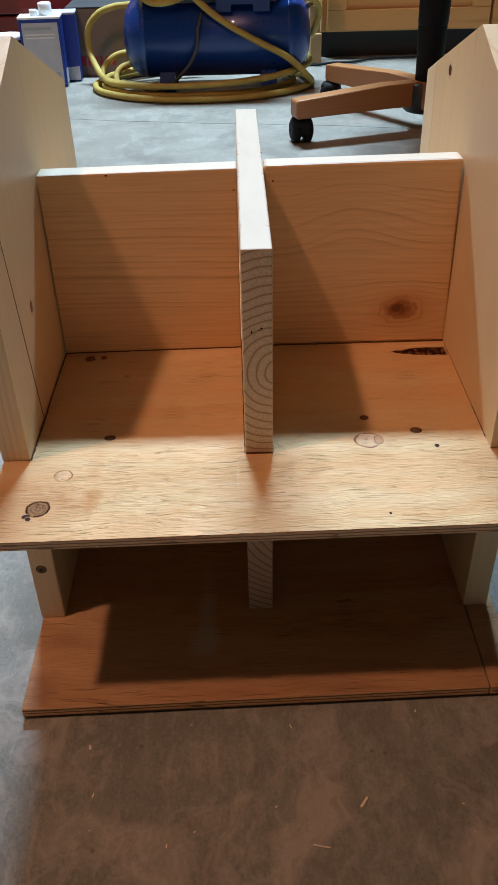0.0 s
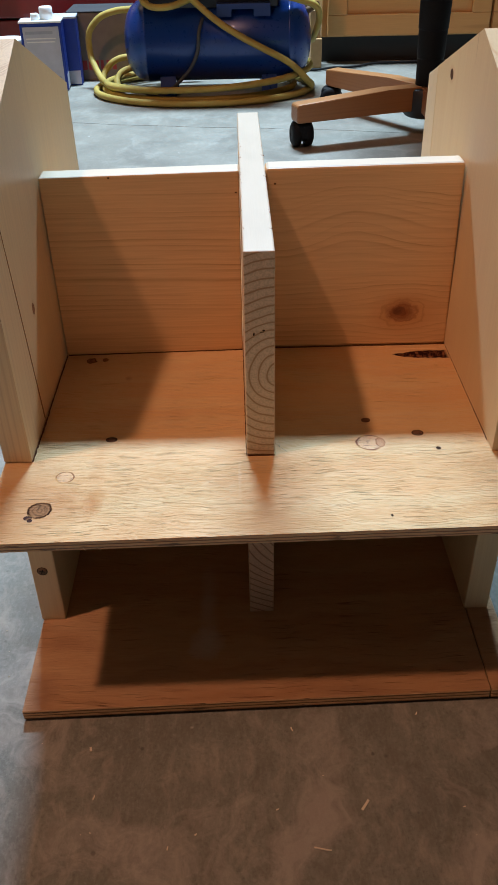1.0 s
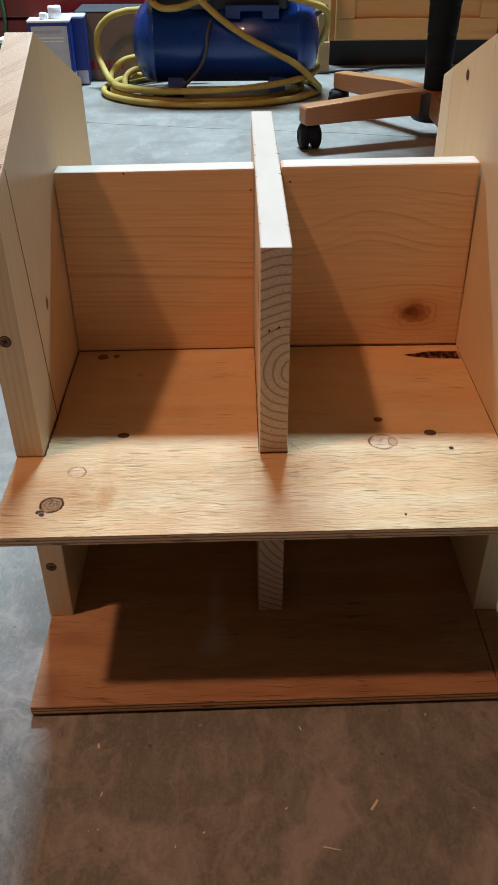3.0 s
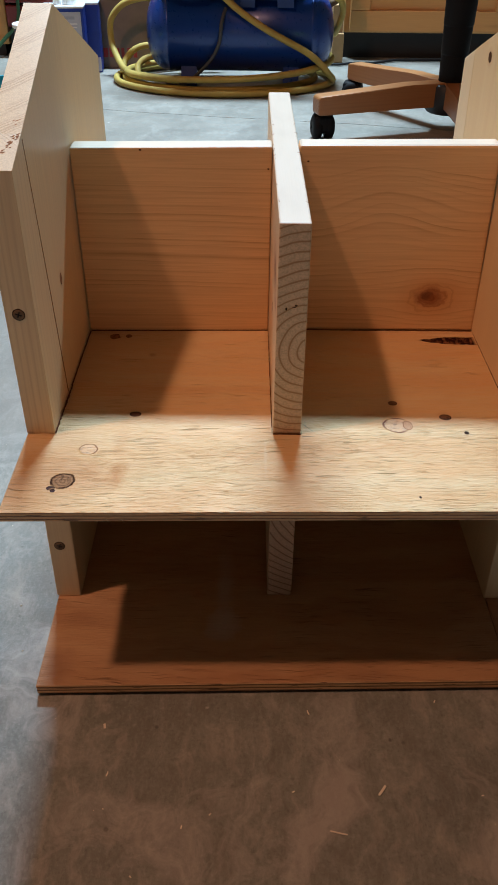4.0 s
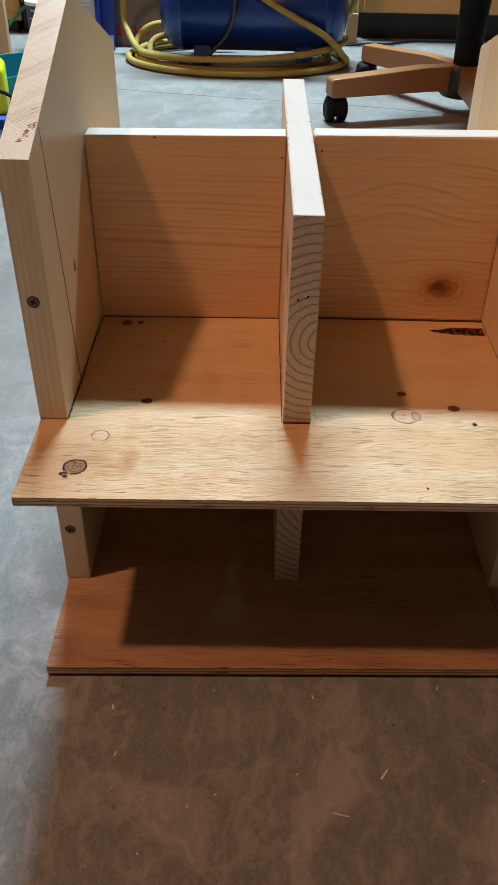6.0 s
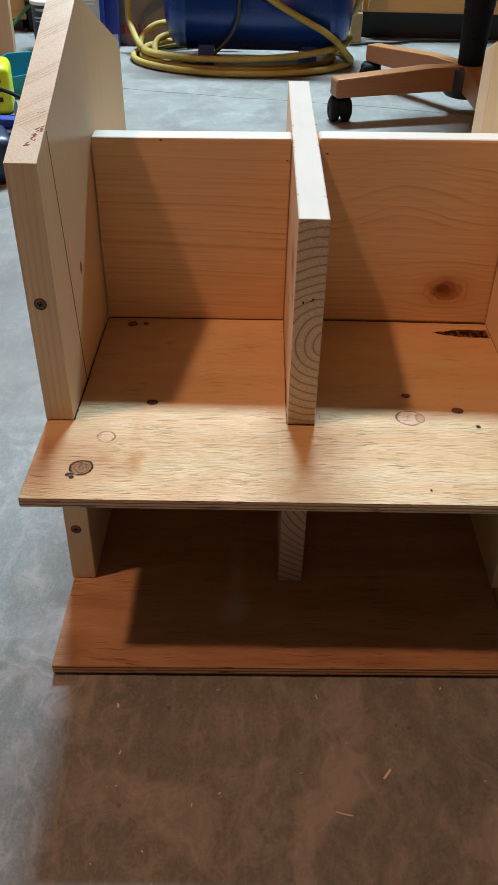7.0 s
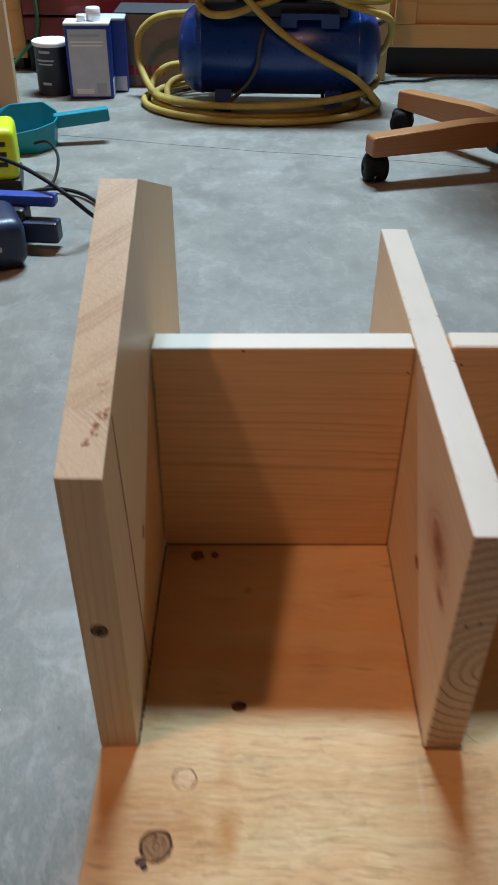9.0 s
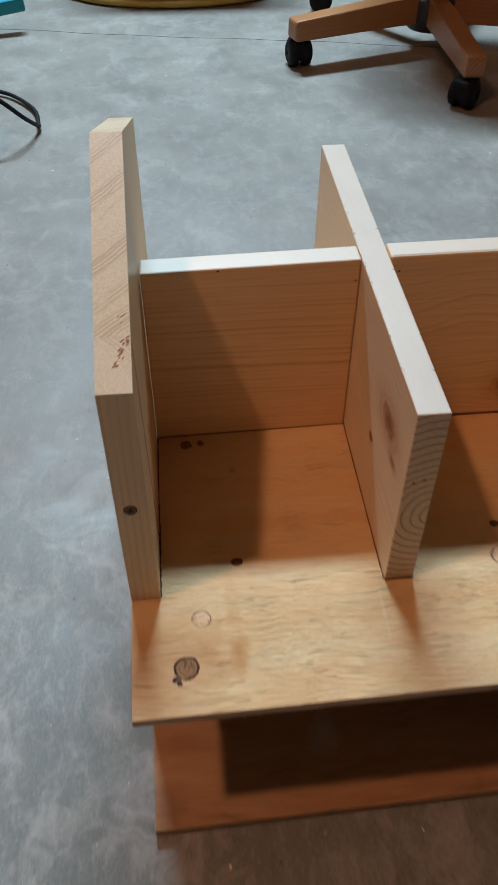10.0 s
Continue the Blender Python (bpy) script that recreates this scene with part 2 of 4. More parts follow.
    h = n.math("ADD", n.math("MULTIPLY", fibre, 0.5), n.math("MULTIPLY", lines, 0.3))
    return n.done(colour, n.ramp(fibre, (0.2, 0.32), (0.8, 0.44)), n.bump(h, 0.25, 0.0006), spec=gloss, sheen=dusty)


def plywood(name, tint=(0.80, 0.54, 0.245), deep=(0.76, 0.41, 0.135), knots=(), torn=None, stains=(), layers=0.0062, checks=0.6, gloss=0.6, dusty=0.65, relief=0.0022, shine=0.42):
    """Rough softwood plywood: grain along x, short surface checks, layered edges."""
    n = Nodes(name)
    co = n.coords()
    v = n.scaled(co, (0.5, 6.0, 6.0))
    warp = n.noise(co, 11.0, 3.0, out=1)
    bend = n.tree.nodes.new("ShaderNodeVectorMath")
    bend.operation = "MULTIPLY_ADD"
    n.put(bend.inputs[0], n.vmath("SUBTRACT", warp, (0.5, 0.5, 0.5)))
    n.put(bend.inputs[1], (0.0, 0.30, 0.0))
    n.put(bend.inputs[2], v)
    bands = n.noise(bend.outputs[0], 7.0, 5.0, 0.6)
    colour = n.mix(n.ramp(bands, (0.32, 0.0), (0.72, 1.0)), tint, deep)
    cloud = n.noise(co, 14.0, 4.0)
    hair = n.noise(n.scaled(co, (45.0, 1300.0, 1300.0)), 1.0, 3.0, 0.65)
    colour = n.mix(n.ramp(hair, (0.36, 0.15), (0.56, 0.0)), colour, tuple(c * f for c, f in zip(deep, (0.72, 0.62, 0.5))))
    colour = n.mix(n.ramp(cloud, (0.40, 0.0), (0.75, 0.5)), colour, tuple(c * f for c, f in zip(tint, (0.95, 0.82, 0.66))))
    bent_co = n.tree.nodes.new("ShaderNodeVectorMath")
    bent_co.operation = "MULTIPLY_ADD"
    n.put(bent_co.inputs[0], n.vmath("SUBTRACT", warp, (0.5, 0.5, 0.5)))
    n.put(bent_co.inputs[1], (0.0, 0.018, 0.0))
    n.put(bent_co.inputs[2], co)
    dash = n.noise(n.scaled(bent_co.outputs[0], (38.0, 1700.0, 1700.0)), 1.0, 2.0, 0.6)
    where = n.ramp(n.noise(n.scaled(co, (20.0, 34.0, 30.0)), 1.0, 2.0), (0.44, 0.12), (0.60, 1.0))
    slit = n.math("MULTIPLY", n.ramp(dash, (0.31, 1.0), (0.37, 0.0)), where)
    n.dull(slit)
    ripple = n.math("MULTIPLY", n.noise(n.scaled(bent_co.outputs[0], (36.0, 950.0, 950.0)), 1.0, 3.0, 0.7), n.ramp(n.noise(co, 17.0, 2.0), (0.34, 0.7), (0.66, 1.0)))
    colour = n.mix(n.math("MULTIPLY", slit, checks), colour, (0.20, 0.09, 0.03))
    # broad figure of the veneer: lighter and redder bands that wander along the grain
    figure = n.noise(n.vmath("ADD", n.scaled(co, (5.0, 26.0, 1.0)), n.vmath("MULTIPLY", warp, (0.0, 1.6, 0.0))), 1.0, 3.0, 0.5)
    colour = n.mix(n.ramp(figure, (0.52, 0.0), (0.70, 0.45)), colour, tuple(min(1.0, c * f) for c, f in zip(tint, (1.06, 1.10, 1.18))))
    colour = n.mix(n.ramp(figure, (0.32, 0.40), (0.46, 0.0)), colour, tuple(c * f for c, f in zip(deep, (0.92, 0.80, 0.70))))
    for centre, radii, strength, hue in stains:
        d = n.vmath("LENGTH", n.vmath("DIVIDE", n.vmath("SUBTRACT", co, centre), radii))
        d = n.math("ADD", d, n.math("MULTIPLY", n.math("SUBTRACT", n.noise(co, 70.0, 3.0), 0.5), 1.1))
        colour = n.mix(n.math("MULTIPLY", n.ramp(d, (0.2, 1.0), (1.0, 0.0)), strength), colour, hue)
    for k in knots:
        colour = knot_on(n, colour, co, **k)
    height = n.math("ADD", n.math("MULTIPLY", ripple, 0.7), n.math("MULTIPLY", slit, -0.8))
    if torn:
        centre, radii = torn
        d = n.vmath("DIVIDE", n.vmath("SUBTRACT", co, centre), radii)
        xyz = n.tree.nodes.new("ShaderNodeSeparateXYZ")
        n.put(xyz.inputs[0], d)
        rag = n.math("MULTIPLY", n.math("SUBTRACT", n.noise(n.scaled(co, (160.0, 60.0, 1.0)), 1.0, 3.0), 0.5), 0.7)
        taper = n.ramp(n.math("MULTIPLY", n.math("ADD", xyz.outputs[0], 1.0), 0.5), (0.0, 0.12), (0.32, 0.7), (0.6, 1.0))
        box = n.math("MAXIMUM", n.math("ABSOLUTE", xyz.outputs[0]), n.math("DIVIDE", n.math("ABSOLUTE", n.math("ADD", n.math("SUBTRACT", xyz.outputs[1], 0.25), rag)), taper))
        mask = n.ramp(box, (0.88, 1.0), (1.0, 0.0))
        ribs = n.noise(n.scaled(co, (300.0, 150.0, 1.0)), 1.0, 4.0, 0.65)
        inner = n.mix(n.ramp(ribs, (0.46, 0.0), (0.66, 1.0)), (0.030, 0.011, 0.010), (0.30, 0.12, 0.055))
        n.dull(mask)
        colour = n.mix(mask, colour, inner)
        height = n.math("SUBTRACT", height, n.math("MULTIPLY", mask, 2.0))
    # layered edge where the surface is upright
    sep = n.tree.nodes.new("ShaderNodeSeparateXYZ")
    n.put(sep.inputs[0], n.tree.nodes.new("ShaderNodeNewGeometry").outputs["Normal"])
    pos = n.tree.nodes.new("ShaderNodeSeparateXYZ")
    n.put(pos.inputs[0], co)
    ply = n.math("SINE", n.math("MULTIPLY", n.math("ADD", pos.outputs[2], n.math("MULTIPLY", n.noise(n.scaled(co, (25.0, 25.0, 1.0)), 1.0, 2.0), 0.0012)), 6.283 / (layers / 2.5)))
    edge = n.mix(n.ramp(ply, (0.35, 0.0), (0.65, 1.0)), (0.74, 0.49, 0.26), (0.28, 0.14, 0.06))
    edge = n.mix(n.ramp(n.noise(n.scaled(co, (60.0, 60.0, 500.0)), 1.0, 3.0), (0.60, 0.0), (0.66, 0.8)), edge, (0.07, 0.035, 0.02))
    up = n.math("GREATER_THAN", n.math("ABSOLUTE", sep.outputs[2]), 0.6)
    colour = n.mix(up, edge, colour)
    return n.done(colour, n.ramp(bands, (0.3, shine), (0.8, shine + 0.10)), n.bump(height, 1.0, relief), spec=gloss, sheen=dusty)


def concrete():
    n = Nodes("concrete")
    co = n.coords()
    big = n.noise(co, 2.6, 6.0, 0.62)
    swirl = n.noise(n.vmath("ADD", n.scaled(co, (7.0, 8.0, 5.0)), n.noise(co, 3.0, 3.0, out=1)), 1.6, 5.0, 0.6)
    grit = n.noise(co, 420.0, 3.0, 0.7)
    fine = n.noise(n.scaled(co, (100.0, 55.0, 80.0)), 1.0, 5.0, 0.72)
    smear = n.noise(n.vmath("ADD", n.scaled(co, (10.0, 8.0, 5.0)), n.noise(co, 5.0, 3.0, out=1)), 1.0, 4.0, 0.55)
    # the slab is worn rougher towards the work area in front
    xyz = n.tree.nodes.new("ShaderNodeSeparateXYZ")
    n.put(xyz.inputs[0], co)
    worn_lit = n.ramp(n.math("ADD", n.math("MULTIPLY", n.math("SUBTRACT", xyz.outputs[1], 0.15), -1.6), big), (0.35, 0.35), (0.75, 1.0))
    c = n.mix(n.ramp(big, (0.34, 0.0), (0.66, 1.0)), (0.232, 0.209, 0.182), (0.322, 0.289, 0.252))
    c = n.mix(n.ramp(smear, (0.48, 0.0), (0.70, 0.30)), c, (0.400, 0.366, 0.330))
    c = n.mix(n.ramp(swirl, (0.36, 0.42), (0.56, 0.0)), c, (0.215, 0.198, 0.183))
    c = n.mix(n.math("MULTIPLY", worn_lit, n.ramp(fine, (0.36, 0.26), (0.52, 0.0))), c, (0.16, 0.148, 0.135))
    c = n.mix(n.math("MULTIPLY", worn_lit, n.ramp(grit, (0.36, 0.32), (0.45, 0.0))), c, (0.11, 0.102, 0.093))
    c = n.mix(n.math("MULTIPLY", worn_lit, n.ramp(grit, (0.55, 0.0), (0.68, 0.34))), c, (0.48, 0.45, 0.42))
    # lamp light balanced in the colour: smooth floor further in slightly darker and warmer, scuffed floor in front
    # cooler
    c = n.mix(worn_lit, n.mix(1.0, c, (0.83, 0.79, 0.755), "MULTIPLY"), n.mix(1.0, c, (0.715, 0.85, 0.87), "MULTIPLY"))
    streak = n.noise(n.vmath("ADD", n.scaled(co, (70.0, 24.0, 1.0)), n.vmath("MULTIPLY", n.noise(co, 20.0, 2.0, out=1), (3.0, 3.0, 3.0))), 1.0, 4.0, 0.65)
    c = n.mix(n.math("MULTIPLY", worn_lit, n.ramp(streak, (0.36, 0.42), (0.50, 0.0))), c, (0.150, 0.138, 0.118))
    c = n.mix(n.math("MULTIPLY", worn_lit, n.ramp(streak, (0.52, 0.0), (0.68, 0.45))), c, (0.43, 0.40, 0.35))
    weave = n.noise(n.vmath("ADD", n.scaled(co, (400.0, 150.0, 1.0)), n.vmath("MULTIPLY", n.noise(co, 45.0, 2.0, out=1), (2.5, 2.5, 0.0))), 1.0, 4.0, 0.6)
    c = n.mix(n.math("MULTIPLY", worn_lit, n.ramp(weave, (0.36, 0.18), (0.50, 0.0))), c, (0.120, 0.122, 0.112))
    c = n.mix(n.math("MULTIPLY", worn_lit, n.ramp(weave, (0.52, 0.0), (0.68, 0.22))), c, (0.37, 0.375, 0.35))
    blot = n.noise(n.vmath("ADD", n.scaled(co, (12.0, 9.0, 1.0)), n.vmath("MULTIPLY", n.noise(co, 9.0, 3.0, out=1), (2.5, 2.5, 0.0))), 1.0, 7.0, 0.68)
    c = n.mix(n.math("MULTIPLY", worn_lit, n.ramp(blot, (0.51, 0.0), (0.64, 0.62))), c, (0.440, 0.425, 0.395))
    c = n.mix(n.math("MULTIPLY", worn_lit, n.ramp(blot, (0.34, 0.32), (0.46, 0.0))), c, (0.185, 0.180, 0.168))
    fleck = n.node("ShaderNodeTexVoronoi", Vector=n.scaled(co, (17.0, 24.0, 1.0)), Scale=1.0)
    c = n.mix(n.math("MULTIPLY", n.ramp(n.math("ADD", fleck, n.math("MULTIPLY", fine, 0.06)), (0.050, 0.8), (0.075, 0.0)), n.ramp(big, (0.48, 0.0), (0.54, 1.0))), c, (0.72, 0.71, 0.69))
    pit = n.node("ShaderNodeTexVoronoi", Vector=n.scaled(co, (41.0, 37.0, 1.0)), Scale=1.0)
    c = n.mix(n.math("MULTIPLY", n.ramp(n.math("ADD", pit, n.math("MULTIPLY", fine, 0.05)), (0.06, 0.8), (0.10, 0.0)), n.ramp(n.noise(co, 6.0), (0.43, 0.0), (0.52, 1.0))), c, (0.09, 0.085, 0.08))
    h = n.math("MULTIPLY", worn_lit, n.math("ADD", n.math("MULTIPLY", grit, 0.5), n.math("MULTIPLY", fine, 0.8)))
    return n.done(c, n.ramp(swirl, (0.35, 0.42), (0.65, 0.62)), n.bump(h, 0.35, 0.0007), spec=0.45)


def plain(name, colour, rough=0.5, metal=0.0, var=0.12, scale=30.0, coat=0.0, spec=0.5, relief=0.12):
    """A painted, moulded or metal surface with slight wear at two scales."""
    n = Nodes(name)
    co = n.coords()
    a, b = n.noise(co, scale, 4.0), n.noise(co, scale * 9, 3.0)
    c = n.mix(n.ramp(a, (0.3, 0.0), (0.7, 1.0)), tuple(x * (1 - var) for x in colour), tuple(min(1, x * (1 + var)) for x in colour))
    c = n.mix(n.ramp(b, (0.60, 0.0), (0.75, var * 1.5)), c, tuple(min(1.0, x * 0.6 + 0.12) for x in colour))
    return n.done(c, n.ramp(b, (0.3, max(0.03, rough - 0.07)), (0.7, min(1, rough + 0.1))), n.bump(b, relief, 0.0005), metal, spec, coat)


M_FLOOR = concrete()
M_WALL = plain("wall_paint", (0.11, 0.078, 0.055), 0.7, scale=5)
M_SHELF = plywood("shelf_ply", gloss=0.55, dusty=0.25, checks=0.36, relief=0.0017, shine=0.46, tint=(0.76, 0.565, 0.29), deep=(0.73, 0.405, 0.145), knots=(
    dict(centre=(-0.1446, -0.0554, 0.1664), radii=(0.0084, 0.0084, 0.05), heart=(0.36, 0.20, 0.10), dark=(0.045, 0.02, 0.012), halo=(0.66, 0.37, 0.14), wobble=0.5),
    dict(centre=(-0.1511, -0.063, 0.1664), radii=(0.0030, 0.0022, 0.05), heart=(0.06, 0.03, 0.03), dark=(0.05, 0.03, 0.03), wobble=1.2),
    dict(centre=(-0.1493, -0.0653, 0.1664), radii=(0.0018, 0.0017, 0.05), heart=(0.06, 0.03, 0.03), dark=(0.05, 0.03, 0.03), wobble=1.2),
    dict(centre=(-0.1338, -0.0211, 0.1664), radii=(0.0068, 0.0068, 0.05), ring=True, heart=(0.80, 0.54, 0.31), dark=(0.30, 0.15, 0.09)),
    dict(centre=(-0.1071, 0.022, 0.1664), radii=(0.0044, 0.0034, 0.05), heart=(0.20, 0.075, 0.035), dark=(0.03, 0.012, 0.008), halo=(0.72, 0.44, 0.18)),
    dict(centre=(-0.1366, 0.1374, 0.1664), radii=(0.0046, 0.0044, 0.05), heart=(0.36, 0.16, 0.075), dark=(0.13, 0.055, 0.03), wobble=1.7),
    dict(centre=(-0.1255, 0.1385, 0.1664), radii=(0.0026, 0.003, 0.05), heart=(0.34, 0.15, 0.07), dark=(0.2, 0.08, 0.035), wobble=1.1),
    dict(centre=(0.0778, 0.039, 0.1664), radii=(0.0035, 0.0032, 0.05), heart=(0.22, 0.10, 0.05), dark=(0.12, 0.05, 0.03)),
    dict(centre=(0.0769, 0.0105, 0.1664), radii=(0.0108, 0.0098, 0.05), ring=True, heart=(0.77, 0.54, 0.34), dark=(0.22, 0.10, 0.08)),
    dict(centre=(0.0842, 0.0105, 0.1664), radii=(0.0036, 0.0065, 0.05), heart=(0.66, 0.44, 0.28), dark=(0.42, 0.23, 0.14), halo=(0.76, 0.54, 0.33), wobble=1.0),
    dict(centre=(0.1128, 0.0212, 0.1664), radii=(0.0046, 0.0038, 0.05), heart=(0.20, 0.10, 0.055), dark=(0.03, 0.014, 0.009)),
    dict(centre=(0.1239, 0.0018, 0.1664), radii=(0.0018, 0.002, 0.05), heart=(0.05, 0.03, 0.02), dark=(0.05, 0.03, 0.02), halo=(0.6, 0.4, 0.2)),
    dict(centre=(0.0799, -0.0692, 0.1664), radii=(0.0008, 0.0013, 0.05), heart=(0.05, 0.03, 0.02), dark=(0.05, 0.03, 0.02), halo=(0.6, 0.42, 0.24)),
), torn=((0.1365, 0.1335, 0.1664), (0.0235, 0.0068, 0.1)),
    stains=tuple((c, r, w, (0.54, 0.225, 0.035)) for c, r, w in (((-0.1117, -0.0501, 0.1664), (0.009, 0.019, 0.05), 1.0), ((-0.130, -0.050, 0.168), (0.030, 0.020, 0.05), 0.6), ((-0.160, -0.055, 0.168), (0.030, 0.04, 0.05), 0.40), ((-0.113, -0.012, 0.168), (0.007, 0.034, 0.05), 0.32), ((0.15, -0.02, 0.168), (0.04, 0.05, 0.05), 0.25))) + (((-0.0158, -0.025, 0.1664), (0.0018, 0.030, 0.05), 0.35, (0.82, 0.68, 0.46)), ((-0.1032, 0.1074, 0.1664), (0.004, 0.004, 0.05), 0.6, (0.42, 0.17, 0.05)), ((0.137, 0.1450, 0.1664), (0.028, 0.0022, 0.05), 0.8, (0.90, 0.60, 0.28))))
M_BASE = plywood("base_ply", relief=0.0014, tint=(0.58, 0.37, 0.205), deep=(0.42, 0.222, 0.110), checks=0.8, gloss=0.4, dusty=0.0, stains=(
    ((-0.045, -0.034, 0.011), (0.015, 0.020, 0.05), 0.5, (0.62, 0.58, 0.56)), ((-0.044, 0.010, 0.011), (0.010, 0.045, 0.05), 0.28, (0.62, 0.58, 0.56)),
    ((-0.165, -0.075, 0.011), (0.016, 0.022, 0.05), 0.45, (0.26, 0.12, 0.06)), ((-0.150, -0.030, 0.011), (0.030, 0.010, 0.05), 0.35, (0.26, 0.12, 0.06)), ((0.06, -0.082, 0.011), (0.05, 0.008, 0.05), 0.35, (0.26, 0.12, 0.06))), layers=0.0075)
SPECK = dict(radii=(0.0009, 0.004, 0.0007), heart=(0.12, 0.05, 0.02), dark=(0.10, 0.04, 0.02))
SPECKS_L = tuple(dict(centre=c, **SPECK) for c in ((-0.108, 0.15, 0.3135), (-0.0135, 0.15, 0.3000)))
M_DIV = pine("divider_pine", "Y", (0.0125, 0.0, 0.2315), 0.0058, crisp=True, end_tone=0.85, gloss=0.3, light=(0.84, 0.70, 0.52), contrast=0.16, late=(0.36, 0.185, 0.08), sway=0.012, along=0.05, edge=(0.62, 0.54, 0.44), end_colour=(0.72, 0.53, 0.36), knots=(
    dict(centre=(-0.0106, 0.0440, 0.2685), radii=(0.008, 0.0215, 0.0135), heart=(0.40, 0.19, 0.11), dark=(0.26, 0.10, 0.055), halo=(0.60, 0.37, 0.24), soft=True, wobble=0.5),
    dict(centre=(-0.0106, 0.0255, 0.2520), radii=(0.006, 0.0085, 0.0040), heart=(0.38, 0.18, 0.10), dark=(0.30, 0.13, 0.07), halo=(0.58, 0.35, 0.22), soft=True, wobble=0.9),
    dict(centre=(-0.0106, 0.0751, 0.2254), radii=(0.006, 0.0046, 0.0034), heart=(0.36, 0.17, 0.09), dark=(0.2, 0.09, 0.045)),
    dict(centre=(0.0017, -0.0023, 0.2634), radii=(0.0009, 0.003, 0.0008), heart=(0.05, 0.03, 0.02), dark=(0.05, 0.03, 0.02)),
    dict(centre=(0.0005, -0.0023, 0.2624), radii=(0.0014, 0.003, 0.0004), heart=(0.05, 0.03, 0.02), dark=(0.05, 0.03, 0.02)),
    dict(centre=(-0.0045, -0.0023, 0.2610), radii=(0.0006, 0.003, 0.0012), heart=(0.05, 0.03, 0.02), dark=(0.05, 0.03, 0.02)),
))
M_DIV_LOW = pine("lower_divider_pine", "Y", (0.050, 0.0, 0.115), 0.0056, crisp=True, late=(0.30, 0.15, 0.08), sway=0.012, end_tone=0.8, end_colour=(0.70, 0.51, 0.37))
M_BACK_L = flat_board("back_pine_left", (0.87, 0.60, 0.335), (0.40, 0.165, 0.05), 0.0050, arches=((-0.20, 0.16, 0.006, 0.24, 0.2),), strong=(0.222, 0.250), contrast=0.68, ripples=0.35, knots=SPECKS_L)
M_BACK_R = flat_board("back_pine_right", (0.87, 0.605, 0.34), (0.42, 0.18, 0.06), 0.0062, arches=((0.078, 0.034, 0.011, 0.275, 0.055), (0.02, 0.03, -0.005, 0.26, 0.06), (0.150, 0.03, -0.004, 0.27, 0.06)), swirl=(0.122, 0.197, 0.030, 0.020, 0.75), strong=(0.17, 0.30), contrast=0.52, knots=(
    dict(centre=(0.1225, 0.151, 0.1970), radii=(0.0165, 0.03, 0.0120), heart=(0.40, 0.135, 0.045), dark=(0.17, 0.045, 0.018), halo=(0.64, 0.31, 0.12), soft=True, wobble=0.5),
    dict(centre=(0.1195, 0.151, 0.1985), radii=(0.0080, 0.03, 0.0062), heart=(0.22, 0.06, 0.022), dark=(0.11, 0.03, 0.012), halo=(0.40, 0.14, 0.05), soft=True, wobble=0.6),
    dict(centre=(0.016, 0.151, 0.3060), **SPECK),
))
M_BLOCKER = pine("blocker_pine", "X", (0.0, 0.02, 0.2), 0.008)
M_SIDE = pine("side_pine", "Z", (-0.29, 0.04, 0.0), 0.013, gloss=0.2, light=(0.81, 0.665, 0.42), contrast=0.09, end=0.6, sway=0.04, knots=(
    dict(centre=(-0.160, 0.0745, 0.2456), radii=(0.01, 0.0032, 0.0044), heart=(0.40, 0.18, 0.08), dark=(0.06, 0.022, 0.01)),
    dict(centre=(0.160, 0.2335, 0.3636), radii=(0.01, 0.0050, 0.0042), heart=(0.10, 0.045, 0.02), dark=(0.03, 0.015, 0.01)),
))
M_SIDE_L = pine("side_pine_left", "Z", (-0.468, 0.450, 0.0), 0.0062, gloss=0.2, light=(0.84, 0.665, 0.415), late=(0.40, 0.24, 0.13), contrast=0.035, end=0.75, end_tone=0.55, end_colour=(0.72, 0.61, 0.455), sparse=True, sway=0.015, knots=(
    dict(centre=(-0.160, 0.0745, 0.2456), radii=(0.01, 0.0032, 0.0044), heart=(0.40, 0.18, 0.08), dark=(0.06, 0.022, 0.01)),
))
M_REAR = pine("rear_strip_pine", "Z", (0.40, 0.36, 0.0), 0.006, gloss=0.3, light=(0.86, 0.74, 0.52), late=(0.60, 0.42, 0.24), contrast=0.06, sway=0.02)
M_STRIP = pine("side_strip_pine", "Z", (-0.230, -0.045, 0.0), 0.0040, end_tone=0.55, gloss=0.3, light=(0.84, 0.675, 0.44), late=(0.42, 0.26, 0.14), contrast=0.26, end=0.6, end_colour=(0.72, 0.61, 0.455), sparse=True, sway=0.015)
M_STEEL = plain("screw_steel", (0.20, 0.125, 0.075), 0.6, 0.2, var=0.2, scale=300, spec=0.2)
M_HOLE = plain("recess_dark", (0.055, 0.028, 0.016), 0.85, spec=0.1)
M_SEAM = plain("dark_joint", (0.30, 0.15, 0.07), 0.9, spec=0.05)
M_JOINT = plain("gap_shade", (0.13, 0.055, 0.028), 0.9, spec=0.05)
M_CHIPPED = plain("torn_end_grain", (0.38, 0.20, 0.12), 0.9, spec=0.05)
M_BLUE_TANK = plain("tank_blue", (0.005, 0.042, 0.23), 0.32, 0.15, coat=0.25, var=0.0, scale=12, relief=0.0)
M_BRACKET = plain("bracket_blue", (0.008, 0.035, 0.16), 0.4, 0.1, var=0.05)
M_NAVY = plain("navy_plastic", (0.012, 0.022, 0.065), 0.4)
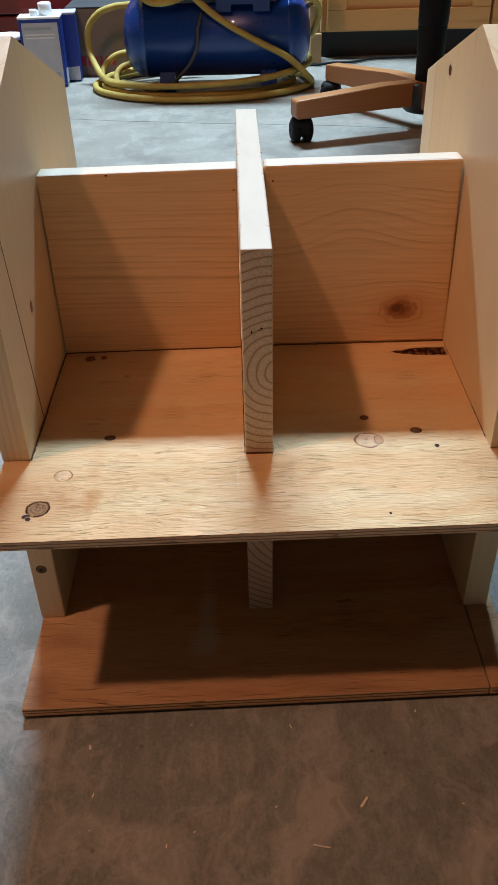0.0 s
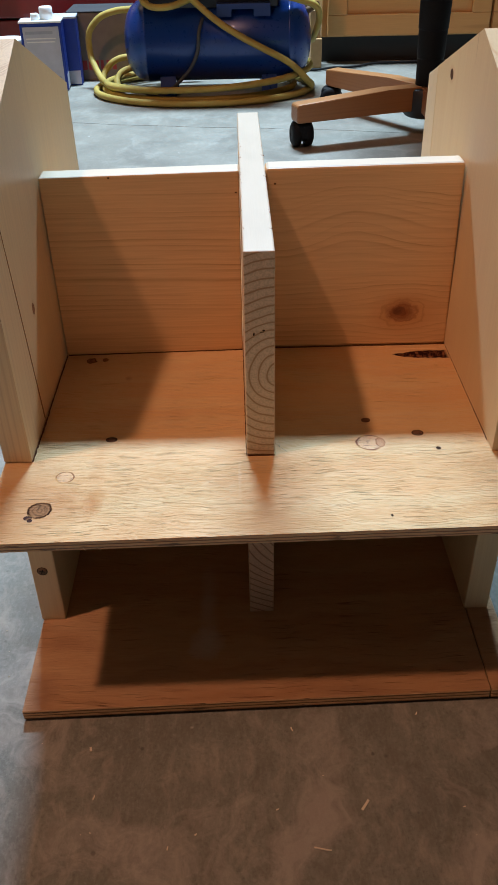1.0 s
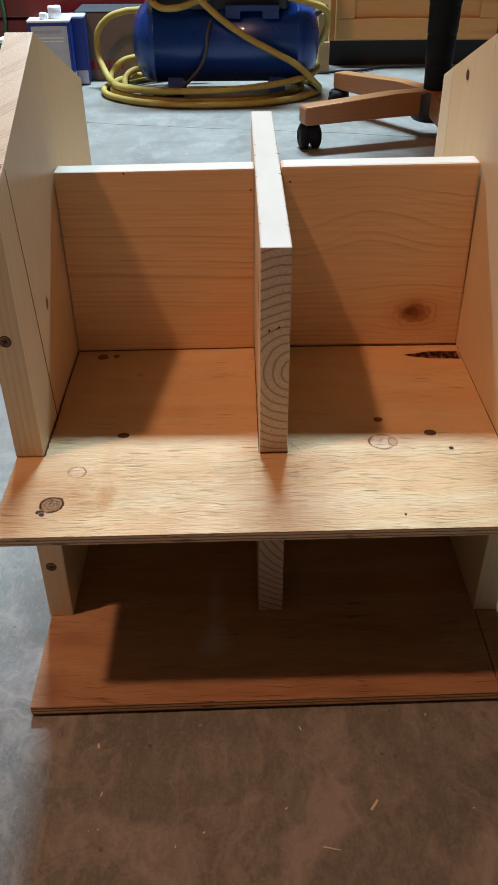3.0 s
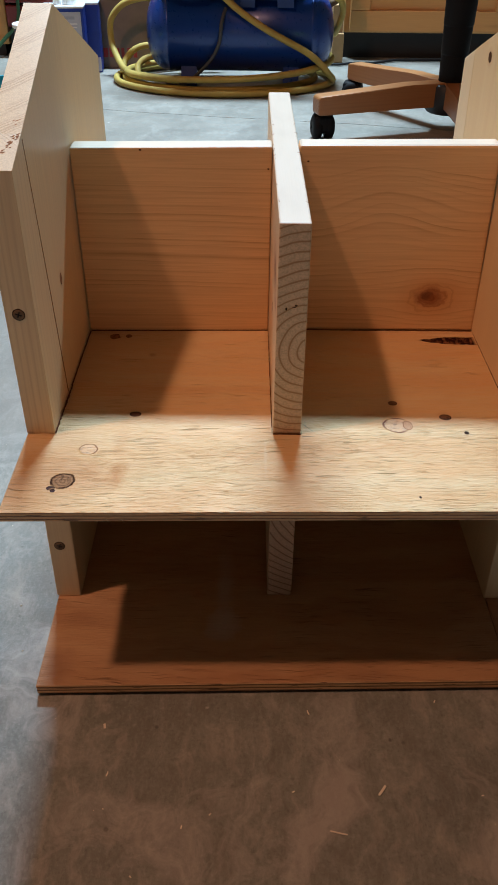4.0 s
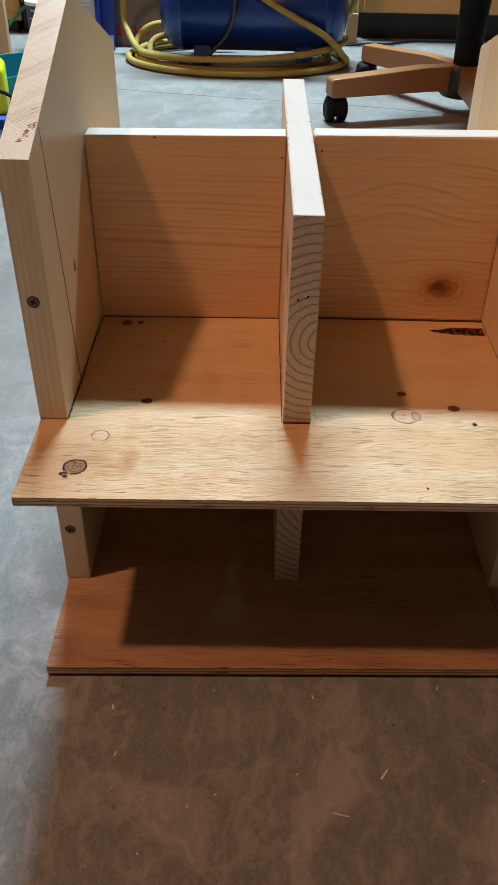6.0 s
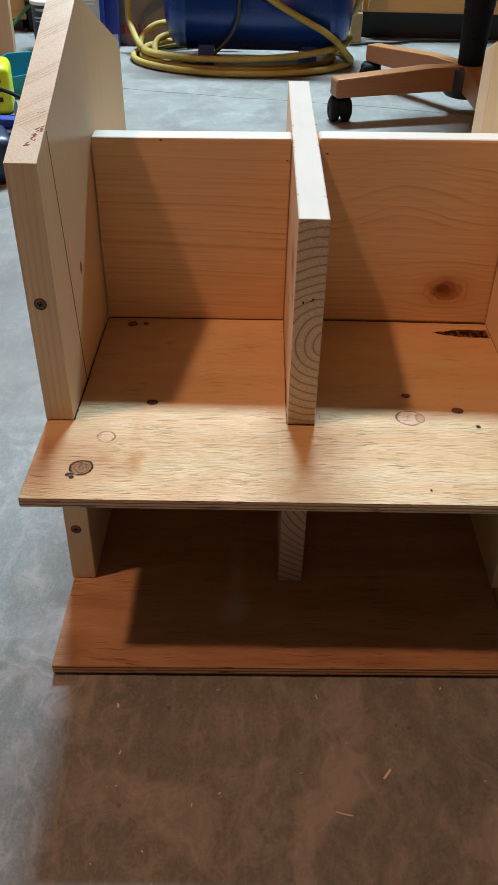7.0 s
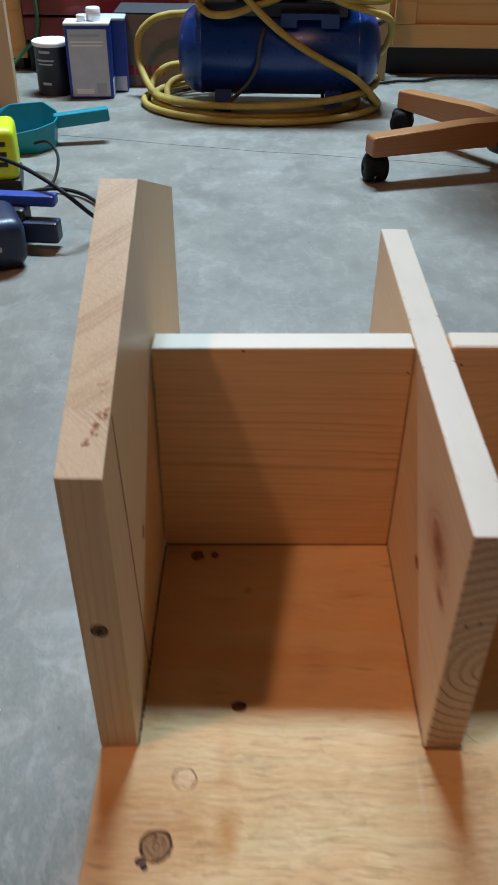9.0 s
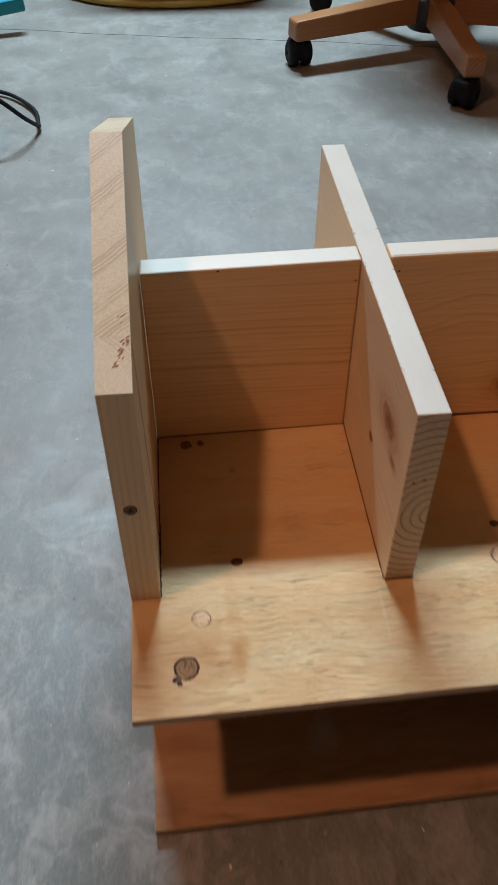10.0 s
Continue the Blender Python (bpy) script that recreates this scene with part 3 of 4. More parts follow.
M_INK = plain("ink_navy", (0.008, 0.011, 0.022), 0.4)
M_CLAMP_BLUE = plain("clamp_blue", (0.02, 0.06, 0.34), 0.4)
M_BLACK = plain("black_plastic", (0.014, 0.014, 0.015), 0.45, relief=0.25)
M_COLUMN = plain("column_black", (0.007, 0.007, 0.008), 0.6, spec=0.15, var=0.05)
M_RUBBER = plain("dark_rubber", (0.012, 0.012, 0.013), 0.6, spec=0.2)
M_HOSE = plain("hose_yellow", (0.40, 0.295, 0.075), 0.6, var=0.2, scale=18, spec=0.25)
M_CORD = plain("grey_cord", (0.05, 0.055, 0.06), 0.5)
M_GREEN = plain("green_hose", (0.05, 0.14, 0.06), 0.5)
M_TEAL = plain("teal_plastic", (0.0, 0.24, 0.33), 0.38, var=0.08)
M_LIME = plain("lime_plastic", (0.62, 0.72, 0.01), 0.4, var=0.08)
M_CHAIR = pine("stained_wood", "X", (0.0, 0.05, 0.02), 0.006, light=(0.36, 0.16, 0.06), late=(0.23, 0.092, 0.032), contrast=0.4, gloss=0.5)
M_CABINET = pine("cabinet_oak", "X", (0.0, 0.08, 0.10), 0.012, light=(0.66, 0.36, 0.13), late=(0.44, 0.21, 0.07), contrast=0.6, gloss=0.3)
M_KICK = plain("black_kick", (0.012, 0.012, 0.013), 0.6)
M_PLANK = pine("plank_pine", "Z", (-0.60, 1.9, 0.0), 0.008, light=(0.60, 0.42, 0.25), contrast=0.4)
M_RED = plain("red_enamel", (0.26, 0.012, 0.014), 0.35, coat=0.3)
M_TIN_BLUE = plain("tin_blue", (0.012, 0.04, 0.30), 0.35, 0.2)
M_TIN_LABEL = plain("tin_label", (0.44, 0.47, 0.55), 0.45, var=0.08)
M_WHITE = plain("white_plastic", (0.72, 0.72, 0.72), 0.4, var=0.05)
M_GREY_INK = plain("grey_ink", (0.33, 0.36, 0.44), 0.5)
M_PENCIL = plain("pencil_grey", (0.16, 0.13, 0.11), 0.7)
M_CARTON = plain("carton_grey", (0.19, 0.150, 0.125), 0.75, var=0.1)
M_CARTON_RED = plain("carton_red", (0.34, 0.025, 0.025), 0.6)
M_BEIGE = plain("beige_wood", (0.52, 0.31, 0.14), 0.6)
M_CHIP = plain("wood_chip", (0.80, 0.74, 0.62), 0.7)
M_FABRIC = plain("seat_fabric", (0.03, 0.03, 0.035), 0.9)


# ---- building helpers ----
def part(name, bm, material, parent=None, label="", smooth=False):
    me = bpy.data.meshes.new(name)
    bmesh.ops.recalc_face_normals(bm, faces=bm.faces)
    bm.to_mesh(me)
    bm.free()
    me.materials.append(material)
    if smooth:
        for p in me.polygons:
            p.use_smooth = True
    ob = new(name, me)
    if parent is not None:
        ob.parent = parent
    if label:
        ob["label"] = label
    return ob


def thing(name, place, label, category, group="", kind=""):
    ob = new(name)
    ob.empty_display_size = 0.02
    ob.matrix_world = place
    return tagged(ob, label, category, group, kind)


def box(x0, x1, y0, y1, z0, z1, bevel=0.0008, segments=2):
    bm = bmesh.new()
    bmesh.ops.create_cube(bm, size=1, matrix=Matrix.LocRotScale(((x0 + x1) / 2, (y0 + y1) / 2, (z0 + z1) / 2), None, (x1 - x0, y1 - y0, z1 - z0)))
    if bevel:
        bmesh.ops.bevel(bm, geom=bm.edges[:], offset=bevel, segments=segments, affect="EDGES", profile=0.5)
    return bm


def prism(points, depth, axis="X", bevel=0.0008):
    """A polygon in the other two axes, swept from depth[0] to depth[1] along axis."""
    bm = bmesh.new()
    put = {"X": lambda d, a, b: (d, a, b), "Y": lambda d, a, b: (a, d, b), "Z": lambda d, a, b: (a, b, d)}[axis]
    lo = [bm.verts.new(put(depth[0], *p)) for p in points]
    hi = [bm.verts.new(put(depth[1], *p)) for p in points]
    bm.faces.new(lo)
    bm.faces.new(hi[::-1])
    for i in range(len(points)):
        j = (i + 1) % len(points)
        bm.faces.new((lo[i], hi[i], hi[j], lo[j]))
    if bevel:
        bmesh.ops.bevel(bm, geom=bm.edges[:], offset=bevel, segments=2, affect="EDGES", profile=0.5)
    return bm


def spin(profile, m=Matrix(), steps=32):
    """A body of revolution round local z from (radius, height) pairs."""
    bm = bmesh.new()
    rings = []
    for r, z in profile:
        if r < 1e-6:
            rings.append([bm.verts.new(m @ Vector((0, 0, z)))])
        else:
            rings.append([bm.verts.new(m @ Vector((r * math.cos(2 * math.pi * k / steps), r * math.sin(2 * math.pi * k / steps), z))) for k in range(steps)])
    for a, b in zip(rings, rings[1:]):
        for k in range(steps):
            l = (k + 1) % steps
            if len(a) == 1 and len(b) > 1:
                bm.faces.new((a[0], b[k], b[l]))
            elif len(b) == 1 and len(a) > 1:
                bm.faces.new((a[k], a[l], b[0]))
            elif len(a) > 1:
                bm.faces.new((a[k], a[l], b[l], b[k]))
    return bm


def smooth_path(points, per=8, closed=False):
    pts = [Vector(p) for p in points]
    n = len(pts)
    out = []
    for i in range(n if closed else n - 1):
        if closed:
            p0, p1, p2, p3 = (pts[(i + k) % n] for k in (-1, 0, 1, 2))
        else:
            p0, p1, p2, p3 = pts[max(i - 1, 0)], pts[i], pts[i + 1], pts[min(i + 2, n - 1)]
        for s in range(per):
            t = s / per
            out.append(0.5 * (2 * p1 + (p2 - p0) * t + (2 * p0 - 5 * p1 + 4 * p2 - p3) * t * t + (3 * p1 - p0 - 3 * p2 + p3) * t ** 3))
    if not closed:
        out.append(pts[-1])
    return out


def tube(points, radius, sides=10, per=8, closed=False):
    path = smooth_path(points, per, closed)
    bm = bmesh.new()
    rings = []
    n = len(path)
    up = Vector((0.13, 0.21, 1)).normalized()
    for i, p in enumerate(path):
        a, b = path[i - 1] if i or closed else p, path[(i + 1) % n] if i < n - 1 or closed else p
        d = (b - a).normalized()
        side = d.cross(up)
        side = side.normalized() if side.length > 0.05 else d.orthogonal().normalized()
        top = side.cross(d).normalized()
        rings.append([bm.verts.new(p + radius * (math.cos(2 * math.pi * k / sides) * side + math.sin(2 * math.pi * k / sides) * top)) for k in range(sides)])
    for i in range(n if closed else n - 1):
        a, b = rings[i], rings[(i + 1) % n]
        for k in range(sides):
            bm.faces.new((a[k], a[(k + 1) % sides], b[(k + 1) % sides], b[k]))
    if not closed:
        bm.faces.new(rings[0][::-1])
        bm.faces.new(rings[-1])
    return bm


# ---- setting ----
def build_setting():
    floor = thing("floor", Matrix(), "grey trowelled concrete garage floor with a thin crack", "floor", kind="structure")
    # two slabs that meet along a thin open crack
    def crack(x):
        return 1.498 - 0.192 * x + 0.004 * math.sin(9 * x) + 0.002 * math.sin(31 * x + 1)
    xs = [-3.0 + 6.0 * k / 120 for k in range(121)]
    for sign, far in ((-1, -3.0), (1, 3.0)):
        bm = bmesh.new()
        rows = []
        for x in xs:
            y = crack(x) + sign * 0.0010
            rows.append((bm.verts.new((x, far, 0)), bm.verts.new((x, y, 0)), bm.verts.new((x, y, -0.05))))
        for a, b in zip(rows, rows[1:]):
            bm.faces.new((a[0], b[0], b[1], a[1]))
            bm.faces.new((a[1], b[1], b[2], a[2]))
        part("slab", bm, M_FLOOR, floor)
    part("underlay", box(-3, 3, -3, 3, -0.09, -0.05, 0), M_BLACK, floor)
    for name, b in (("wall_north", (-3, 3, 2.9, 3.0, 0, 2.72)), ("wall_south", (-3, 3, -3.0, -2.9, 0, 2.72)), ("wall_west", (-3.0, -2.9, -2.9, 2.9, 0, 2.72)), ("wall_east", (2.9, 3.0, -2.9, 2.9, 0, 2.72))):
        tagged(part(name, box(*b, 0), M_WALL), "plain painted garage wall", "wall", kind="structure")
    tagged(part("ceiling", box(-3, 3, -3, 3, 2.72, 2.82, 0), M_WALL), "plain painted garage ceiling", "ceiling", kind="structure")


# ---- the wooden organizer ----
SHELF_TOP, SHELF_LOW, BASE_TOP, BASE_LOW, TOP = 0.1664, 0.1594, 0.011, 0.0024, 0.3155


def screw(place, parent):
    """A countersunk screw seen from the front (-y)."""
    m = place @ pose(0, 0, 0, 90)
    head = part("screw", spin([(0, 0.0003), (0.0029, 0.0003), (0.0036, 0.0001), (0.0036, -0.004)], m, 20), M_STEEL, parent, "dull steel screw head in a dark countersunk hole", True)
    # dark ring and raised bars painted as the shade in hole and slots
    part("hole", spin([(0.0035, 0.00012), (0.0040, 0.00016), (0.0044, -0.0004)], m, 20), M_HOLE, head)
    for a in (0, 90):
        part("slot", box(-0.0020, 0.0020, -0.0004, 0.0003, -0.0004, 0.0004, 0), M_RUBBER, head).matrix_world = place @ pose(0, -0.0001, 0, 0, a + 20)


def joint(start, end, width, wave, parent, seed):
    """A thin bead with uneven edges, painted dark as a gap's shade, lying on the shelf between two points."""
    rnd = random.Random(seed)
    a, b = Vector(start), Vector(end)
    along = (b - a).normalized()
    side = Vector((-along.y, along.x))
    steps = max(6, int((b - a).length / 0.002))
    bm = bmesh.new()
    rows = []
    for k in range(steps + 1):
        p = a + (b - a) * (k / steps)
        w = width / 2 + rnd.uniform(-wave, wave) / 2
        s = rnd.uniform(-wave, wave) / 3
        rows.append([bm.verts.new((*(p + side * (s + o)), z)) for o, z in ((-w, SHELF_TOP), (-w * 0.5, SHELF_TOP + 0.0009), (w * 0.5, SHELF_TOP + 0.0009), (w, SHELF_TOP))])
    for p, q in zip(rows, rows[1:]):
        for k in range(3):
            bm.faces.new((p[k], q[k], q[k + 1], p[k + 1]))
    part("joint_line", bm, M_JOINT, parent, "ragged bead painted dark as a joint's shade")


def build_organizer():
    unit = thing("wooden_organizer", Matrix(), "unfinished pine and plywood organizer with gabled sides standing on concrete", "organizer")
    part("shelf", prism([(-0.178, -0.0872), (0.180, -0.0814), (0.180, 0.330), (-0.178, 0.330)], (SHELF_LOW, SHELF_TOP), "Z", 0.0005), M_SHELF, unit, "knotty rough plywood shelf with layered edges")
    part("base_panel", prism([(-0.1755, -0.0915), (0.1622, -0.0838), (0.1622, 0.330), (-0.1755, 0.330)], (BASE_LOW, BASE_TOP), "Z", 0.0006), M_BASE, unit, "warm brown plywood base")
    part("base_panel", prism([(0.1630, -0.0838), (0.186, -0.0833), (0.184, 0.330), (0.1630, 0.330)], (BASE_LOW, BASE_TOP), "Z", 0.0006), M_BASE, unit, "narrow plywood strip beside a dark seam")
    for x, y in ((-0.15, -0.03), (0.15, -0.03), (-0.15, 0.28), (0.15, 0.28)):
        part("spacer", box(x - 0.02, x + 0.02, y - 0.02, y + 0.02, 0, BASE_LOW, 0), M_HOLE, unit)
    part("divider", box(-0.0104, 0.0088, -0.0018, 0.325, SHELF_TOP + 0.0008, TOP + 0.0006, 0.0009), M_DIV, unit, "upright pine board with curved end grain")
    part("divider", box(-0.0106, 0.0084, -0.0018, 0.325, BASE_TOP, SHELF_LOW, 0.0009), M_DIV_LOW, unit, "lower upright pine board with end grain")
    left_panel = part("back_panel", prism([(-0.1583, SHELF_TOP + 0.0006), (-0.0108, SHELF_TOP + 0.0006), (-0.0108, 0.3162), (-0.1598, 0.3148)], (0.1475, 0.1655), "Y", 0.0012), M_BACK_L, unit, "pine cross board with straight horizontal grain")
    left_panel.data.transform(Matrix(((1, 0, 0, 0), (0.018, 1, 0.018, -0.0005), (0, 0, 1, 0), (0, 0, 0, 1))))
    part("back_panel", prism([(0.0092, SHELF_TOP + 0.0006), (0.1608, SHELF_TOP + 0.0006), (0.1581, 0.3192), (0.0092, 0.3176)], (0.1520, 0.1705), "Y", 0.0022), M_BACK_R, unit, "pine cross board with wavy grain and one knot")
    # unseen lower boards, added to block light from behind under the shelf
    part("back_panel", box(-0.157, -0.0100, 0.150, 0.169, BASE_TOP, SHELF_LOW, 0.001), M_BLOCKER, unit)
    part("back_panel", box(0.0100, 0.157, 0.150, 0.169, BASE_TOP, SHELF_LOW, 0.001), M_BLOCKER, unit)
    for s, strip, board in ((-1, M_STRIP, M_SIDE_L), (1, M_SIDE, M_SIDE)):
        x = (-0.1782, -0.1592) if s < 0 else (0.1600, 0.1792)
        lean = Matrix()
        if s < 0:
            lean[0][2], lean[0][3] = -0.0110, 0.0110 * SHELF_TOP
        seam = 0.0486 if s < 0 else 0.0494
        part("side_board", prism([(-0.0032, SHELF_TOP + 0.0008), (seam, SHELF_TOP + 0.0008), (0.02822, 0.35710), (-0.0032, 0.3453)], x, "X", 0), strip, unit, "narrow glued pine strip of the gabled side").data.transform(lean)
        rear = [(0.322, SHELF_TOP + 0.0008), (0.322, 0.3455)] if s < 0 else [(0.2700, SHELF_TOP + 0.0008), (0.2815, 0.3609)]
        part("side_board", prism([(0.0495, SHELF_TOP + 0.0008), *rear, (0.1575, 0.4080), (0.02825, 0.3571)], x, "X", 0), board, unit, "tall pine side board with a gabled top").data.transform(lean)
        if s > 0:
            part("side_board", prism([(0.2703, SHELF_TOP + 0.0008), (0.3140, SHELF_TOP + 0.0008), (0.3140, 0.3485), (0.2818, 0.3608)], (x[0] - 0.0002, x[1]), "X", 0.0008), M_REAR, unit, "paler glued rear strip of the gabled side")
        if s < 0:
            part("joint_line", prism([(0.0480, SHELF_TOP + 0.002), (0.0501, SHELF_TOP + 0.002), (0.0391, 0.2700), (0.0292, 0.3540), (0.0280, 0.3540), (0.0376, 0.2700)], (-0.1594, -0.1591), "X", 0), M_SEAM, unit, "dark open joint between the glued boards").data.transform(lean)
            # torn saw chips along the joint on the sloping end
            rnd = random.Random(11)
            for k in range(26):
                f = k % 13 / 12 if k < 22 else -0.9 + 0.12 * (k - 22)
                x, y = -0.1622 - 0.0062 * f + rnd.uniform(-0.0020, 0.0012) - (0.0075 if k >= 22 else 0.0), 0.0275 - 0.015 * f + rnd.uniform(-0.0022, 0.0022)
                l, w = rnd.uniform(0.0006, 0.0015), rnd.uniform(0.0002, 0.0005)
                chip = part("chip", prism([(-l, -w * 0.3), (-l * 0.2, -w), (l, -w * 0.2), (l * 0.8, w * 0.5), (0, w), (-l * 0.8, w * 0.6)], (-0.0004, 0.00015), "Z", 0), M_CHIPPED, unit, "dark torn chip in the end grain")
                chip.matrix_world = pose(x, y, 0.3453 + 0.377 * (y + 0.0032), 20.65, 0, 0) @ pose(0, 0, 0, 0, 0, 36 + rnd.uniform(-7, 7))
        xl = sorted((s * 0.1578, s * 0.1768)) if s < 0 else (0.161, 0.180)
        part("side_board", box(*xl, -0.004, 0.322, BASE_TOP, SHELF_LOW, 0.0009), M_SIDE, unit, "lower pine side board")
    # dark, ragged beads where boards meet the shelf, in place of the gaps' shade
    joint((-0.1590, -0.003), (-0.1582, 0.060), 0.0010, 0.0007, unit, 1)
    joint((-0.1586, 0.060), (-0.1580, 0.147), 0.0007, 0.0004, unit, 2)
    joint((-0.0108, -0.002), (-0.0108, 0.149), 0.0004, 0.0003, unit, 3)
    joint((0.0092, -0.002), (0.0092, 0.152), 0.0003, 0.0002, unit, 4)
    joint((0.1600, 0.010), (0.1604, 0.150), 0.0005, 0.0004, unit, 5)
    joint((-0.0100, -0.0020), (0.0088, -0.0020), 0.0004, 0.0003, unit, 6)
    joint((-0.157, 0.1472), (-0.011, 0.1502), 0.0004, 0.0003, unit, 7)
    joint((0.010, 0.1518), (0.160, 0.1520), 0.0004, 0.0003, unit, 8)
    # pencil strokes beside the divider
    for x0, y0, x1, y1 in ((0.0100, 0.012, 0.0175, 0.002), (0.0098, -0.004, 0.0185, -0.0045), (0.0125, 0.015, 0.0130, 0.004)):
        a = math.atan2(y1 - y0, x1 - x0)
        l = math.hypot(x1 - x0, y1 - y0) / 2
        part("pencil_mark", box(-l, l, -0.00008, 0.00008, 0, 0.0001, 0), M_PENCIL, unit, "faint pencil stroke").matrix_world = pose((x0 + x1) / 2, (y0 + y1) / 2, SHELF_TOP + 0.00005, 0, 0, math.degrees(a))
    # torn fibres along the top edges of the divider
    rnd = random.Random(23)
    for k in range(22):
        y, l = rnd.uniform(0.03, 0.23), rnd.uniform(0.0005, 0.0016)
        x = -0.0104 + rnd.uniform(0.0002, 0.0016) if k < 15 else 0.0086 - rnd.uniform(0.0002, 0.001)
        nick = part("torn_fibre", prism([(-l, 0), (0, -0.0002), (l, 0.0001), (0.3 * l, 0.0003)], (-0.0003, 0.00012), "Z", 0), M_CHIPPED, unit)
        nick.matrix_world = pose(x, y, TOP + 0.0006, 0, 0, rnd.uniform(50, 150))
    for x, d in ((-0.113, 0.0016), (-0.104, 0.0020)):
        part("splinter", tube([(x, -0.0866, 0.1618), (x + d * 0.5, -0.0874, 0.1612), (x + d, -0.0882, 0.1606)], 0.00013, 5, 2), M_CHIP, unit)
    screw(pose(-0.1707, -0.0032, 0.2562), unit)
    screw(pose(-0.1685, -0.004, 0.0640), unit)


# ---- office chair ----
def build_chair():
    cx, cy = 0.405, 1.42
    chair = thing("office_chair", pose(cx, cy, 0), "swivel chair with stained wooden five-star base and black casters", "chair")

    def up(name, bm, mat, parent=chair, label="", smooth=True):
        return part(name, bm, mat, parent, label, smooth)

    # telescoping cover in five smooth sleeves, each a little wider than the one below
    sleeve = []
    for k in range(5):
        z, r = 0.10 + 0.055 * k, 0.0265 + 0.0022 * k
        sleeve += [(r - 0.0006, z), (r, z + 0.0015), (r + 0.0012, z + 0.052), (r + 0.0008, z + 0.0545)]
    up("column", spin([(0, 0.034), (0.017, 0.034), (0.0175, 0.040), (0.0195, 0.095), (0.021, 0.097)] + sleeve + [(0.02, 0.378), (0.02, 0.44)], steps=28), M_COLUMN, label="black telescoping gas lift cover")
    up("hub", spin([(0, 0.040), (0.044, 0.040), (0.048, 0.044), (0.048, 0.095), (0.044, 0.099), (0, 0.099)], steps=24), M_BLACK, label="black steel hub")
    seat = [(0, 0.44), (0.15, 0.44), (0.182, 0.452), (0.190, 0.475), (0.182, 0.505), (0.15, 0.52), (0, 0.525)]
    up("seat", spin(seat, steps=36), M_FABRIC, label="padded dark seat")
    for k in range(5):
        a = 126 + 72 * k
        leg = part("leg", prism([(0.020, 0.052), (0.10, 0.055), (0.305, 0.053), (0.308, 0.058), (0.308, 0.086), (0.304, 0.090), (0.10, 0.102), (0.020, 0.102)], (-0.018, 0.018), "Y", 0.003), M_CHAIR, chair)
        leg.matrix_world = pose(cx, cy, 0, 0, 0, a)
        t = (40, -98, -45, 150, 10)[k]
        m = pose(cx, cy, 0, 0, 0, a) @ pose(0.287, 0, 0, 0, 0, t)
        caster = part("caster", spin([(0, 0.052), (0.006, 0.052), (0.006, 0.046), (0.011, 0.044), (0.011, 0.030), (0, 0.028)], steps=14), M_BLACK, chair, "black twin-wheel caster", True)
        caster.matrix_world = m
        for s in (-1, 1):
            w = part("wheel", spin([(0, 0.004), (0.020, 0.004), (0.0245, 0.006), (0.0255, 0.012), (0.0245, 0.019), (0.018, 0.0225), (0.004, 0.0235), (0.0035, 0.0225), (0, 0.0225)], pose(0.012, 0, 0.0255, 90 * s), 28), M_COLUMN, caster, "", True)
            w.matrix_parent_inverse = Matrix()
        part("hood", box(-0.011, 0.035, -0.0185, 0.0185, 0.014, 0.0515, 0.009, 4), M_COLUMN, caster, "", True)
    return chair


